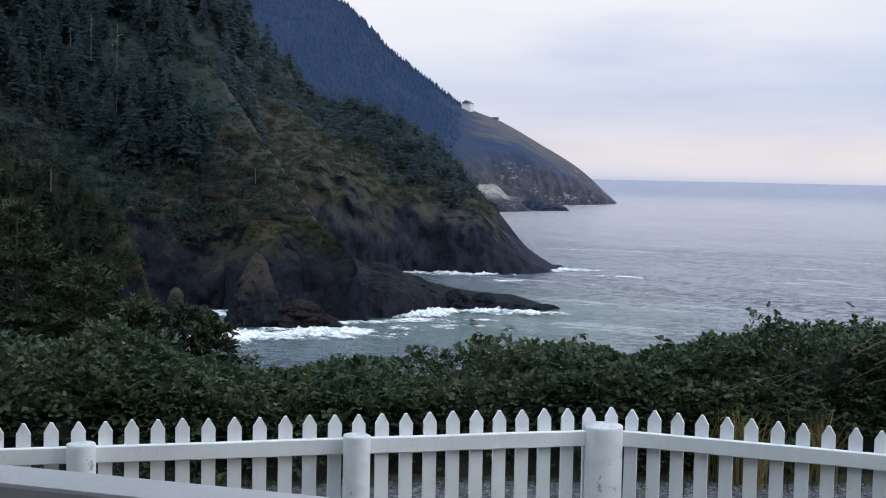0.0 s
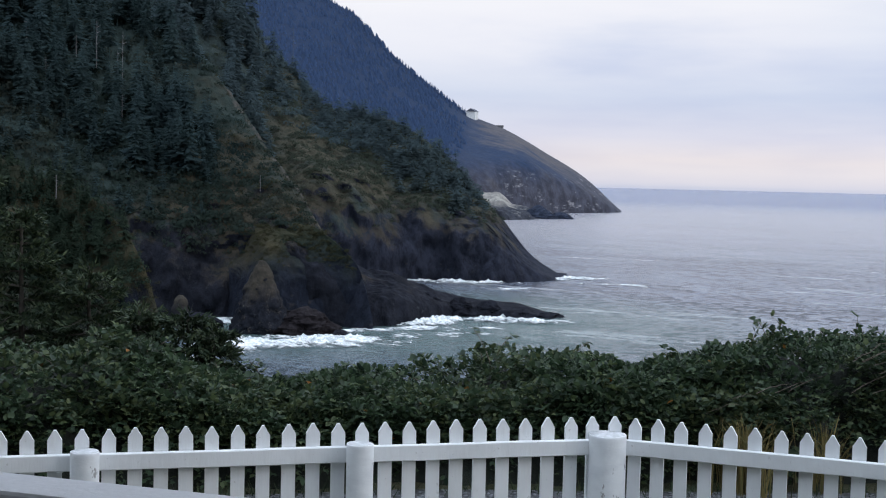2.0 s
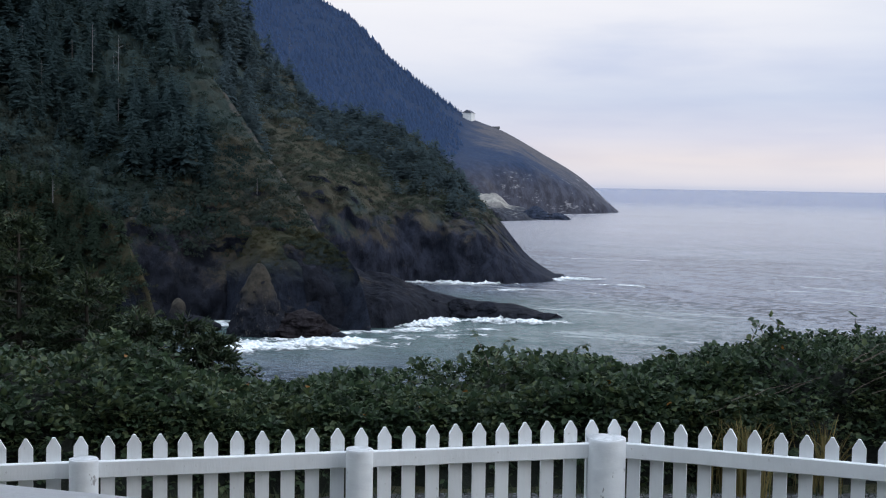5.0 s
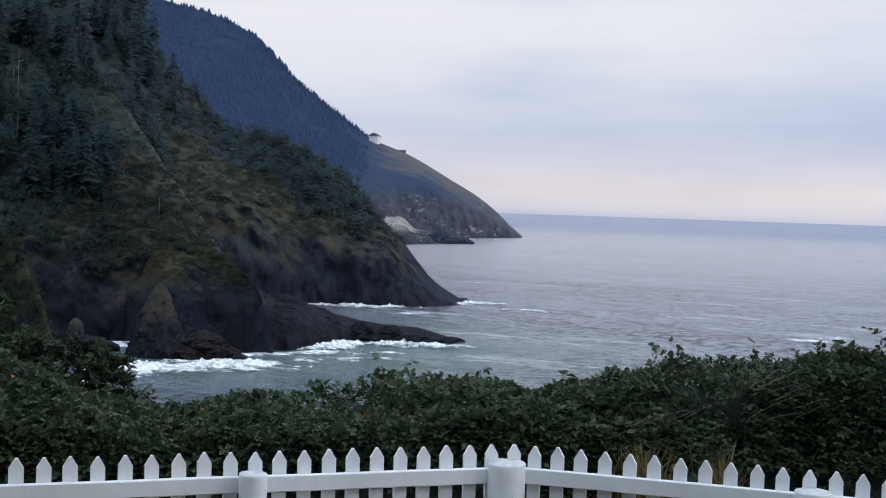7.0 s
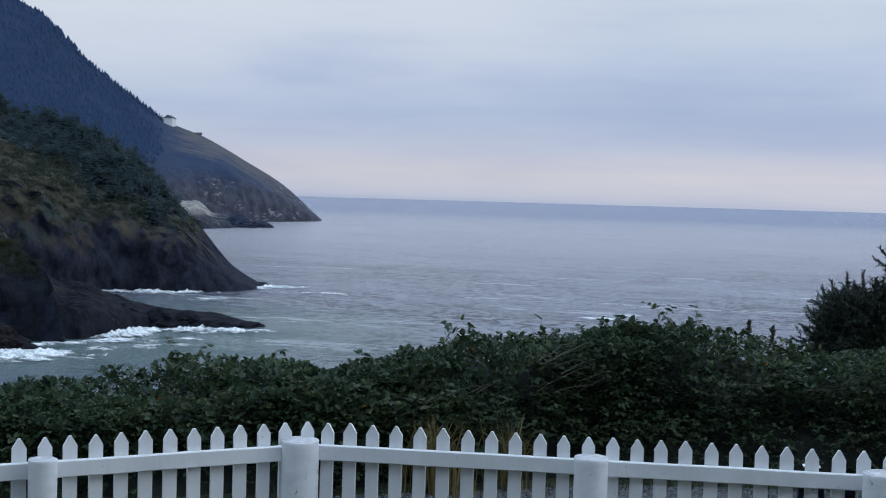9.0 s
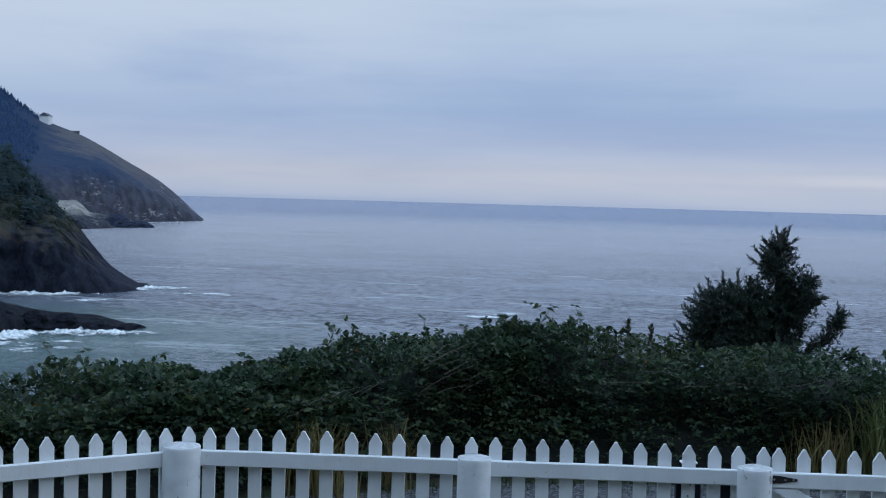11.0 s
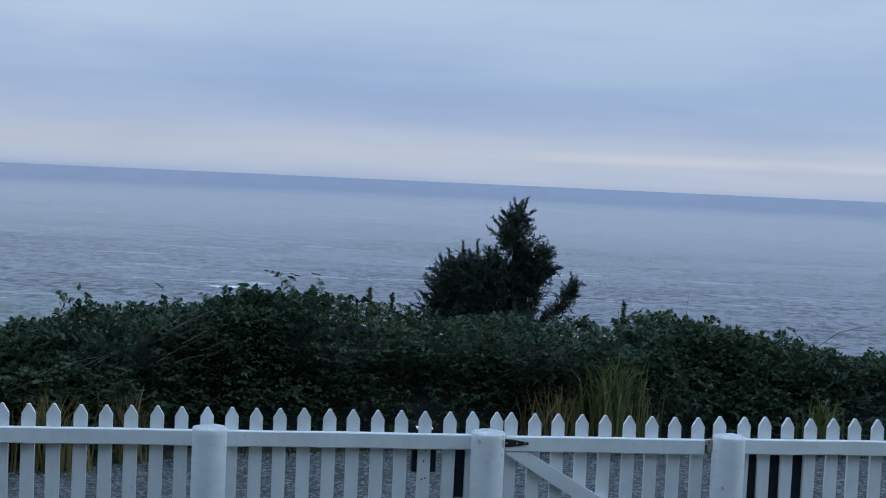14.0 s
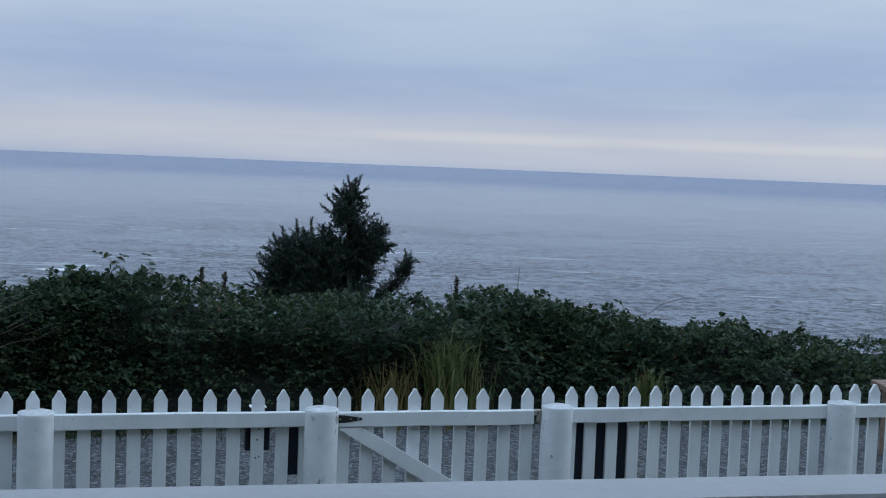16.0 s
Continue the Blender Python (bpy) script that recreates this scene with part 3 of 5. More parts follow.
A = [
    (-1517, 969.0, 466.5, -839.3, 536.2), (-1481, 1009, 442.7, -833.7, 567.7), (-1445, 1047, 419.0, -826.8, 599.4),
    (-1407, 1085, 393.0, -818.9, 631.2), (-1369, 1121, 363.7, -809.7, 663.0), (-1330, 1156, 334.3, -799.4, 694.8),
    (-1285, 1185, 301.4, -787.9, 726.5), (-1237, 1210, 266.6, -776.3, 759.2), (-1188, 1232, 248.5, -767.9, 796.5),
    (-1141, 1255, 234.5, -758.0, 834.0), (-1095, 1279, 207.5, -746.5, 871.6), (-1045, 1295, 157.8, -733.5, 909.2),
    (-996.0, 1312, 118.3, -726.1, 956.1), (-944.9, 1323, 84.0, -718.1, 1006), (-891.6, 1330, 63.7, -707.8, 1056),
    (-841.2, 1338, 37.2, -704.6, 1121), (-791.7, 1345, 9.5, -702.2, 1193), (-741.6, 1350, -30.4, -704.0, 1281),
]
B = [
    (-760.6, 1042, -1.5, -613.9, 841.0), (-730.8, 1039, -8.1, -606.3, 861.7), (-708.1, 1030, -9.5, -601.4, 874.8),
    (-700.0, 1030, -8.2, -599.0, 881.0), (-691.4, 1029, -11.6, -597.8, 890.1), (-681.8, 1030, -19.3, -597.1, 901.8),
    (-667.9, 1033, -21.6, -595.7, 921.2), (-658.4, 1033, -28.2, -594.5, 932.7), (-635.6, 1041, -31.7, -589.0, 965.0),
]
E = [
    (-186.1, 107.6, 17.2, -133.3, 77.1), (-180.3, 108.9, 13.9, -132.4, 80.0), (-174.5, 110.1, 10.6, -131.4, 82.9),
    (-168.9, 111.1, 7.5, -130.4, 85.8), (-163.4, 112.1, 4.4, -129.3, 88.7), (-157.7, 112.8, 2.5, -128.1, 91.6),
    (-152.1, 113.2, 0.9, -126.9, 94.4), (-146.6, 113.6, -0.4, -125.8, 97.5), (-140.7, 113.4, -2.8, -124.8, 100.6),
    (-134.1, 112.4, -6.4, -123.7, 103.7), (-127.5, 111.2, -14.4, -122.6, 106.8), (-123.0, 111.4, -28.6, -121.5, 110.1),
]
F = [
    (-246.0, 224.0, -20.0, -236.0, 215.0), (-233.0, 225.0, -14.0, -215.0, 208.0), (-213.7, 217.6, -9.5, -198.2, 202.2),
    (-205.3, 220.1, -8.6, -193.2, 207.5), (-198.8, 220.6, -9.6, -189.9, 211.1), (-192.4, 219.6, -12.6, -187.2, 214.0),
    (-187.3, 218.8, -15.4, -183.9, 215.1), (-183.8, 217.8, -17.9, -182.6, 216.5), (-180.1, 215.7, -21.7, -181.5, 217.6),
    (-177.5, 214.0, -25.4, -181.0, 218.3), (-175.7, 212.9, -28.5, -180.5, 218.7),
]

near_bluff = headland("headland_bluff", "steep scrubby bluff above the cove", E, 110, 60, 3, NOSE, 4.0, 0.035, 60, 1)
spur = headland("headland_spur", "dark basalt spur running out into a low rock spit", D, 300, 150, 17, SPUR_CLIFF, 4.2, 0.022, 90, 2, 0.10, (0.16, 2.8), 4.0, (0.44, 0.66))
buttress = headland("headland_buttress", "grassy rock buttress above the surf", F, 150, 90, 9, NOSE, 3.0, 0.035, 25, 6, 0.16, (0.2, 1.4), 2.6)
point = headland("headland_point", "forested headland with dark sea cliffs", C, 280, 120, 21, CLIFF, 6.0, 0.018, 160, 3, 0.10, (0.14, 2.6), 5.0)
islet = headland("headland_islet", "low rock whitened by seabirds", B, 130, 50, 6, PALE_ROCK, 7.0, 0.03, 60, 4, 0.10, (0.10, 4.5), 6.0)
far_hill = headland("headland_far", "distant forested mountain, tinted blue for haze, falling to a bare sea cape", A, 220, 80, 40, FAR_CLIFF, 3.5, 0.006, 500, 5, 0.10, (0.012, 0.0))

# ---- rocks in the cove ----


def rock(name, label, base, profile, mat, seed, rough=0.25, sides=40, lean=(0, 0)):
    """A sea rock from stacked rings: profile rows of height, half width along x, half width along y."""
    p = smooth_stations(profile, 48)
    verts = []
    off = Vector((seed * 9.7, seed * 3.1, 0))
    for h, a, b in p:
        f = (h - p[0][0]) / (p[-1][0] - p[0][0])
        for j in range(sides):
            t = 2 * math.pi * j / sides
            x, y = max(a, 0.02) * math.cos(t), max(b, 0.02) * math.sin(t)
            q = Vector((x, y, h)) * 0.35 + off
            g = 1 + fbm(q, 5) * rough + fbm(q * 3.1, 4) * rough * 0.45 + (noise.ridged_multi_fractal(q * 0.7, 1, 2, 3, 1, 2) - 1) * rough * 0.5
            verts.append((base[0] + x * g + lean[0] * f, base[1] + y * g + lean[1] * f, base[2] + h + fbm(q * 2) * rough))
    faces = [(i * sides + j, i * sides + (j + 1) % sides, (i + 1) * sides + (j + 1) % sides, (i + 1) * sides + j)
             for i in range(len(p) - 1) for j in range(sides)]
    faces.append(tuple(range((len(p) - 1) * sides, len(p) * sides)))
    return tagged(solid(name, verts, faces, mat, smooth=True), label, "rock")


# half widths lie along and across the line of sight after the turn below
rock("rock_pillar", "pointed dark sea stack with a pale lichen-covered top", (-189.8, 193.6, SEA),
     [(-1.5, 6.6, 6.6), (1.0, 5.9, 5.8), (4.0, 5.2, 5.1), (7.0, 4.1, 4.1), (10.5, 2.7, 2.8), (13.2, 1.6, 1.6), (14.6, 0.5, 0.5)], LICHEN_ROCK, 4, 0.19, 64)
rock("sea_rock", "low brown tidal rock at the water's edge", (-182.8, 199.0, SEA),
     [(-1.5, 8.2, 7.4), (0.8, 7.2, 6.4), (2.4, 5.6, 5.0), (4.0, 3.4, 3.0), (5.2, 1.0, 0.9)], BROWN_ROCK, 5, 0.34, 64)
rock("sea_rock", "small black rock awash in the surf", (-173.0, 199.0, SEA),
     [(-1.0, 2.2, 1.8), (0.5, 1.8, 1.4), (1.3, 0.8, 0.6)], SPUR_CLIFF, 6)
rock("sea_rock", "stubby finger of pale rock", (-211.3, 191.2, SEA),
     [(-1.5, 3.0, 3.0), (1.5, 2.3, 2.3), (3.5, 1.7, 1.7), (5.2, 1.25, 1.25), (6.1, 0.5, 0.5)], FINGER_ROCK, 7, 0.14)
rock("sea_rock", "low dark ledge under the stack", (-206.5, 190.5, SEA),
     [(-1.5, 7.0, 5.5), (0.8, 6.0, 4.6), (2.0, 4.2, 3.2), (2.8, 2.0, 1.6)], SPUR_CLIFF, 8)

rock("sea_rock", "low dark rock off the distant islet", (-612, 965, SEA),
     [(-3, 20, 16), (2, 17, 13), (6, 11, 8), (10, 5, 4), (12, 1, 1)], HAZE_TINTED_ROCK, 9, 0.16)
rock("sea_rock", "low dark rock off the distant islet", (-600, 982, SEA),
     [(-3, 13, 10), (2, 10, 8), (5, 5, 4), (6, 1, 1)], HAZE_TINTED_ROCK, 10, 0.16)

for x, y, w, h, s in ((-196, 236, 7.0, 8.5, 31), (-190, 240, 5.0, 6.5, 32), (-186, 246, 4.5, 5.2, 33), (-181, 252, 4.2, 4.2, 34), (-176, 256, 3.8, 3.6, 35), (-170, 261, 4.4, 1.6, 36), (-164.5, 264.5, 3.8, 0.9, 37)):
    rock("sea_rock", "jagged dark rock on the low spit", (x, y, SEA), [(-1.5, w, w), (0.3 * h, w * 0.85, w * 0.8), (0.7 * h, w * 0.6, w * 0.5), (h, w * 0.2, w * 0.2)], SPUR_CLIFF, s, 0.45)

# ---- surf ----


def surf(name, label, line, width, seed, fill, high=0.5):
    """Broken white water along a line: a sheet whose foam is torn to lace towards its edges."""
    nu, nv = max(80, 20 * len(line)), 36
    s = smooth_stations(line, nu)
    off = Vector((seed * 5.1, 0, seed * 2.2))
    verts, dens = [], []
    for i in range(nu):
        d = (s[min(i + 1, nu - 1)] - s[max(i - 1, 0)])[:2]
        d = d / max(np.hypot(*d), 1e-6)
        e = min(i, nu - 1 - i) / (0.25 * nu)
        for j in range(nv):
            w = j / (nv - 1) - 0.5
            x, y = s[i][0] + d[1] * w * width, s[i][1] - d[0] * w * width
            q = Vector((x, y, 0))
            body = fill + fbm(q * 0.16 + off, 5) * 0.8 - abs(w * 2) ** 1.6 * 0.9 - max(0, 1 - e) * 0.8
            verts.append((x, y, SEA + 0.10 + min(1.0, max(0.0, body)) * high * (0.5 + abs(fbm(q * 0.6 + off)) * 1.5)))
            dens.append(body)
    ob = bulk(name, verts, grid_faces(nu, nv), FOAM, smooth=True)
    ob.data.attributes.new("foam_cover", "FLOAT", "POINT").data.foreach_set("value", np.array(dens, np.float32))
    tagged(ob, label, "surf", kind="stuff")


surf("surf", "bright white surf breaking on the rocks", [(-168, 155), (-176, 168), (-178, 178), (-174, 184), (-171, 190), (-166, 196), (-156, 201)], 21, 1, 0.85, 0.7)
surf("surf", "white wash along the foot of the spur", [(-183, 203), (-177, 209), (-174, 216), (-171, 223), (-170, 232)], 10, 2, 0.55, 0.3)
surf("surf", "breaking wave along the rock spit", [(-170, 220), (-175, 231), (-176, 241), (-172, 246), (-165, 249), (-153, 258)], 12, 3, 0.9, 0.8)
surf("surf", "torn foam drifting off the rocks", [(-162, 200), (-163, 210), (-161, 220), (-160, 229), (-154, 242)], 20, 11, 0.22, 0.2)
surf("surf", "foam in the gap between the rocks", [(-214, 200), (-209, 201), (-202, 200)], 14, 4, 0.8, 0.2)
surf("surf", "white line of foam under the point", [(-255, 324), (-250, 325.5), (-245, 328), (-240, 331), (-233, 335), (-224, 346)], 13, 5, 0.75, 0.9)
surf("surf", "splash of surf at the end of the point", [(-230, 363), (-225, 371), (-222, 378), (-214, 384)], 14, 6, 0.7, 0.5)
surf("surf", "long pale foam streak off the point", [(-218, 358), (-208, 362), (-197, 366), (-180, 370)], 15, 7, 0.22, 0.15)
surf("surf", "short pale foam streak in the cove", [(-220, 312), (-216, 321), (-213, 328), (-208, 335)], 11, 8, 0.45, 0.2)
surf("surf", "pale foam line at the distant cape", [(-690, 1000), (-684, 1080), (-679, 1160), (-676, 1240)], 40, 9, 0.15, 0.3)
surf("surf", "white surf on a sunken rock beyond the hedge", [(-104, 334), (-101, 342), (-98, 352), (-95, 362)], 15, 10, 0.4, 0.3)

# ---- forest and scrub on the hills ----
rng = np.random.default_rng(7)


def conifer(height, width, tiers, blades, rnd):
    """One conifer: a thin trunk and ragged drooping tiers of branches. Triangles only."""
    v, f = [], []
    for j in range(4):
        a = j * math.pi / 2
        v.append((0.025 * height * math.cos(a), 0.025 * height * math.sin(a), -0.1 * height))
    v.append((0, 0, height))
    f += [(j, (j + 1) % 4, 4) for j in range(4)]
    for i in range(tiers):
        u = i / tiers
        z = height * (0.14 + 0.84 * u)
        r = width * (1 - u) ** 0.8 * (0.75 + 0.5 * rnd.random())
        turn = rnd.random() * 6.3
        for b in range(blades):
            if rnd.random() < 0.12:
                continue
            a = turn + 2 * math.pi * b / blades + rnd.normal() * 0.15
            rr = r * (0.6 + 0.55 * rnd.random())
            w = 0.75 * math.pi / blades * rr
            n = len(v)
            dx, dy = math.cos(a), math.sin(a)
            v += [(0, 0, z + 0.11 * height / (1 + i * 0.1)), (dx * rr * 0.8 - dy * w, dy * rr * 0.8 + dx * w, z - 0.07 * height * rnd.random()),
                  (dx * rr, dy * rr, z - 0.09 * height * rnd.random()), (dx * rr * 0.8 + dy * w, dy * rr * 0.8 - dx * w, z - 0.07 * height * rnd.random())]
            f += [(n, n + 1, n + 2), (n, n + 2, n + 3)]
    return np.array(v), np.array(f)


def bush(size, rnd, n=46):
    """A clump of small tilted leaf sprays over a low mound."""
    d = rnd.normal(size=(n, 3))
    d[:, 2] = np.abs(d[:, 2]) * 0.9
    d /= np.linalg.norm(d, axis=1)[:, None]
    c = d * size * rnd.uniform(0.55, 1.05, (n, 1)) * np.array([1, 1, 0.8])
    a = rnd.normal(size=(n, 3))
    s = size * rnd.uniform(0.15, 0.32, (n, 1))
    a = np.cross(a, d + rnd.normal(size=(n, 3)) * 0.3)
    a /= np.linalg.norm(a, axis=1)[:, None]
    b = np.cross(d, a)
    v = np.stack([c - a * s * 0.6, c + b * s * 0.55, c + a * s * 0.6, c - b * s * 0.55], 1).reshape(-1, 3)
    q = np.arange(n * 4).reshape(n, 4)
    return v, np.concatenate([q[:, [0, 1, 2]], q[:, [0, 2, 3]]])


def scatter(name, label, category, kinds, spots, mat):
    vs, fs, n = [], [], 0
    for i, (x, y, z, s) in enumerate(spots):
        v, f = kinds[int(rng.integers(len(kinds)))]
        a = rng.uniform(0, 6.28)
        r = np.array([[math.cos(a), -math.sin(a), 0], [math.sin(a), math.cos(a), 0], [0, 0, 1]])
        vs.append((v * s) @ r.T + (x, y, z))
        fs.append(f + n)
        n += len(v)
    return tagged(bulk(name, np.vstack(vs), np.vstack(fs), mat), label, category, kind="stuff")


def spots_on(grid, count, lo, hi, accept, sink=0.3):
    """Random places on a hill's face, thinned by accept(u, v, place), a likelihood."""
    nu, nv = grid.shape[:2]
    out = []
    for _ in range(count):
        u, v = rng.random(), rng.random()
        p = grid[min(int(u * nu), nu - 1), min(int(v * nv), nv - 1)]
        patchy = noise.fractal(Vector(p) * 0.02, 1, 2, 3)
        if rng.random() < accept(u, v, p) * (1 + patchy):
            j = rng.normal(size=2) * 0.7
            out.append((p[0] + j[0], p[1] + j[1], p[2] - sink, rng.uniform(lo, hi)))
    return out


def soft(x, a, b):
    """0 below a, 1 above b."""
    return min(1.0, max(0.0, (x - a) / (b - a)))


def fir(rnd, width, tiers, boughs, bare, power=0.7):
    """One tall conifer of unit height: a trunk and tiers of roof-shaped drooping boughs. Triangles only."""
    v = [(0.012 * math.cos(a), 0.012 * math.sin(a), -0.12) for a in (0, 1.26, 2.51, 3.77, 5.03)] + [(0, 0, 0.96)]
    f = [(j, (j + 1) % 5, 5) for j in range(5)]
    for i in range(tiers):
        u = (i + rnd.random() * 0.6) / tiers
        z = bare + (0.985 - bare) * u
        r = width * (1 - u) ** power * rnd.uniform(0.75, 1.15) + 0.012
        for b in range(boughs):
            if rnd.random() < 0.15:
                continue
            a = rnd.uniform(0, 6.28)
            rr = r * rnd.uniform(0.6, 1.15)
            out, side, w = np.array((math.cos(a), math.sin(a), 0)), np.array((-math.sin(a), math.cos(a), 0)), rr * rnd.uniform(0.12, 0.22)
            d1, d2 = rr * rnd.uniform(0.02, 0.2), rr * rnd.uniform(0.1, 0.45)
            n, up = len(v), np.array((0, 0, 1.0))
            mid = out * rr * 0.6 + up * (z - d1)
            v += [tuple(up * (z + 0.01)), tuple(mid + side * w - up * w * 0.5), tuple(out * rr + up * (z - d2)), tuple(mid - side * w - up * w * 0.5)]
            f += [(n, n + 1, n + 2), (n, n + 2, n + 3)]
    return np.array(v), np.array(f)


FIRS = [fir(rng, rng.uniform(0.17, 0.25), 19, 11, rng.uniform(0.12, 0.34)) for _ in range(9)]
STUNTED = [fir(rng, rng.uniform(0.30, 0.42), 10, 13, 0.04, 0.45) for _ in range(7)]
LOW_PINES = [conifer(1.0, rng.uniform(0.2, 0.3), 5, 5, rng) for _ in range(5)]
BUSHES = [bush(1.0, rng) for _ in range(8)]
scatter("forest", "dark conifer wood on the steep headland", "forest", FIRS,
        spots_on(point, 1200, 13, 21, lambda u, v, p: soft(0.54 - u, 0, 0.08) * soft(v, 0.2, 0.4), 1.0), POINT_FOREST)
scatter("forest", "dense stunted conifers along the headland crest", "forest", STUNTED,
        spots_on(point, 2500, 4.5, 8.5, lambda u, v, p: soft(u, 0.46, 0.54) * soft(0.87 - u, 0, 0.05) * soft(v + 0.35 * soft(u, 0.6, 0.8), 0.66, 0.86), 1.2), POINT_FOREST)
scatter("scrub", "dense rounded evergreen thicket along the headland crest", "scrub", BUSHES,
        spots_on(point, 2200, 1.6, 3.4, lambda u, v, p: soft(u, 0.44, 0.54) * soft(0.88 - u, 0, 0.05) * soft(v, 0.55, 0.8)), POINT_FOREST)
scatter("scrub", "dark green thicket under the conifers of the spur", "scrub", BUSHES,
        spots_on(spur, 2800, 1.3, 3.2, lambda u, v, p: soft(0.52 - u, 0, 0.10) * soft(v, 0.12, 0.3)), SPUR_SCRUB)
scatter("forest", "dark conifer wood above the spur", "forest", FIRS,
        spots_on(spur, 1500, 9, 18, lambda u, v, p: soft(0.46 - u, 0, 0.10) * soft(v, 0.34, 0.6), 1.0)
        + spots_on(spur, 420, 5, 10, lambda u, v, p: soft(0.46 - u, 0, 0.12) * soft(v, 0.16, 0.3), 0.8), FOREST)
scatter("forest", "conifer forest, tinted blue for haze, along the ridge of the far mountain", "forest", LOW_PINES,
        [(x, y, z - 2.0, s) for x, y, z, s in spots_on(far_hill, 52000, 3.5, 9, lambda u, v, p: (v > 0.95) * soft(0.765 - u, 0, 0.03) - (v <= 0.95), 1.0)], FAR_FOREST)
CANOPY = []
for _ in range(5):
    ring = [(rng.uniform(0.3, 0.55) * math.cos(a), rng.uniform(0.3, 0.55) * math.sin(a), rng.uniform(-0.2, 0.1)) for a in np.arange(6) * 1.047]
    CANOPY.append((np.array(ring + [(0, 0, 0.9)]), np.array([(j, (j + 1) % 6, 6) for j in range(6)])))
scatter("forest", "conifer canopy, tinted blue for haze, covering the far mountain", "forest", CANOPY,
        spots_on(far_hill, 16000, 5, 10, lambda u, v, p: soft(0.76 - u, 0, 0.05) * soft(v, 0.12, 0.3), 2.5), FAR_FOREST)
scatter("scrub", "olive coastal scrub on the headland", "scrub", BUSHES,
        spots_on(point, 4000, 0.9, 2.2, lambda u, v, p: soft(p[2], -14, -4) * soft(u, 0.3, 0.5) * 0.8), SCRUB)
scatter("scrub", "olive coastal scrub on the spur", "scrub", BUSHES,
        spots_on(spur, 3000, 0.8, 2.0, lambda u, v, p: soft(p[2], -18, -6) * soft(0.68 - u, 0, 0.06) * 0.75), SPUR_SCRUB)
scatter("scrub", "olive grass and scrub on the buttress", "scrub", BUSHES,
        spots_on(buttress, 3400, 0.3, 1.0, lambda u, v, p: soft(p[2], -18, -10) * 0.7), NOSE_SCRUB)
scatter("scrub", "thick scrub covering the bluff", "scrub", BUSHES, spots_on(near_bluff, 3400, 0.4, 1.1, lambda u, v, p: 0.35 + 0.5 * soft(0.9 - u, 0, 0.35)), BLUFF_FOREST)
scatter("scrub", "olive tussocks on the edge of the bluff", "scrub", BUSHES, spots_on(near_bluff, 3000, 0.2, 0.6, lambda u, v, p: soft(u, 0.55, 0.8)), NOSE_SCRUB)
scatter("forest", "wind-bent conifers on the bluff", "forest", FIRS,
        spots_on(near_bluff, 1100, 1.8, 5.0, lambda u, v, p: soft(0.88 - u, 0, 0.25) * soft(v + 0.6 * (0.8 - u), 0.15, 0.5), 0.4), BLUFF_FOREST)


def snag(x, y, z, h):
    bm = bmesh.new()
    bmesh.ops.create_cone(bm, cap_ends=True, segments=6, radius1=0.06 + h * 0.004, radius2=0.03 + h * 0.002, depth=h, matrix=Matrix.Translation((0, 0, h / 2)))
    for i in range(4):
        a = rng.uniform(0, 6.28)
        m = Matrix.Translation((0, 0, h * (0.5 + 0.12 * i))) @ Matrix.Rotation(a, 4, "Z") @ Matrix.Rotation(1.1, 4, "Y") @ Matrix.Translation((0, 0, h * 0.06))
        bmesh.ops.create_cone(bm, cap_ends=True, segments=4, radius1=h * 0.008, radius2=0.002 * h, depth=h * 0.12, matrix=m)
    me = bpy.data.meshes.new("dead_tree")
    bm.to_mesh(me)
    bm.free()
    me.materials.append(SNAG)
    ob = new("dead_tree", me)
    ob.location = (x, y, z)
    tagged(ob, "bare bleached dead tree standing in the wood", "tree", "dead trees on the headland")


for x, y, z, h in ((-307.7, 221.3, 36.4, 7), (-293.9, 217.4, 25.6, 7), (-303.6, 234.7, 34.3, 6), (-297.6, 237.0, 31.1, 13), (-287.7, 238.0, 27.8, 13), (-288.2, 236.7, 27.7, 8),
                   (-276.6, 228.8, 16.9, 6), (-149.4, 112.3, -1.1, 3.2), (-149.1, 107.0, -6.3, 2.2), (-230.2, 233.9, -1.3, 4)):
    snag(x * 0.985, y * 0.985, z - 0.5, h)
snag(-980.0, 1043.0, 122.0, 40)

# ---- building on the distant cape ----
far_house = tagged(new("building"), "small pale house with a dark gable roof on the distant cape", "building")
h0 = turned(-930, 1310, -0.35, 0.94, 68)
part("wall", block(bmesh.new(), (16, 11, 18), h0 @ Matrix.Translation((0, 0, 9.0)), 0.2), SIDING, far_house)
gable = bmesh.new()
ends = [[gable.verts.new(h0 @ Vector((x, y, z))) for y, z in ((-6.2, 17.8), (6.2, 17.8), (0, 21.5))] for x in (-9, 9)]
gable.faces.new(ends[0][::-1])
gable.faces.new(ends[1])
for i in range(3):
    gable.faces.new((ends[0][i], ends[0][(i + 1) % 3], ends[1][(i + 1) % 3], ends[1][i]))
part("roof", gable, plain("grey_roof", (0.09, 0.10, 0.13), 0.8), far_house)
terrace = tagged(new("terrace_wall"), "low hazy wall and hut along the cape road", "wall")
part("wall", block(bmesh.new(), (26, 2, 3.4), turned(-908, 1325, 1.0, 0.1, 68.0), 0.2), SNAG, terrace)
part("hut", block(bmesh.new(), (7, 5, 6.0), turned(-917, 1322, 1.0, 0.1, 69.0), 0.2), SNAG, terrace)

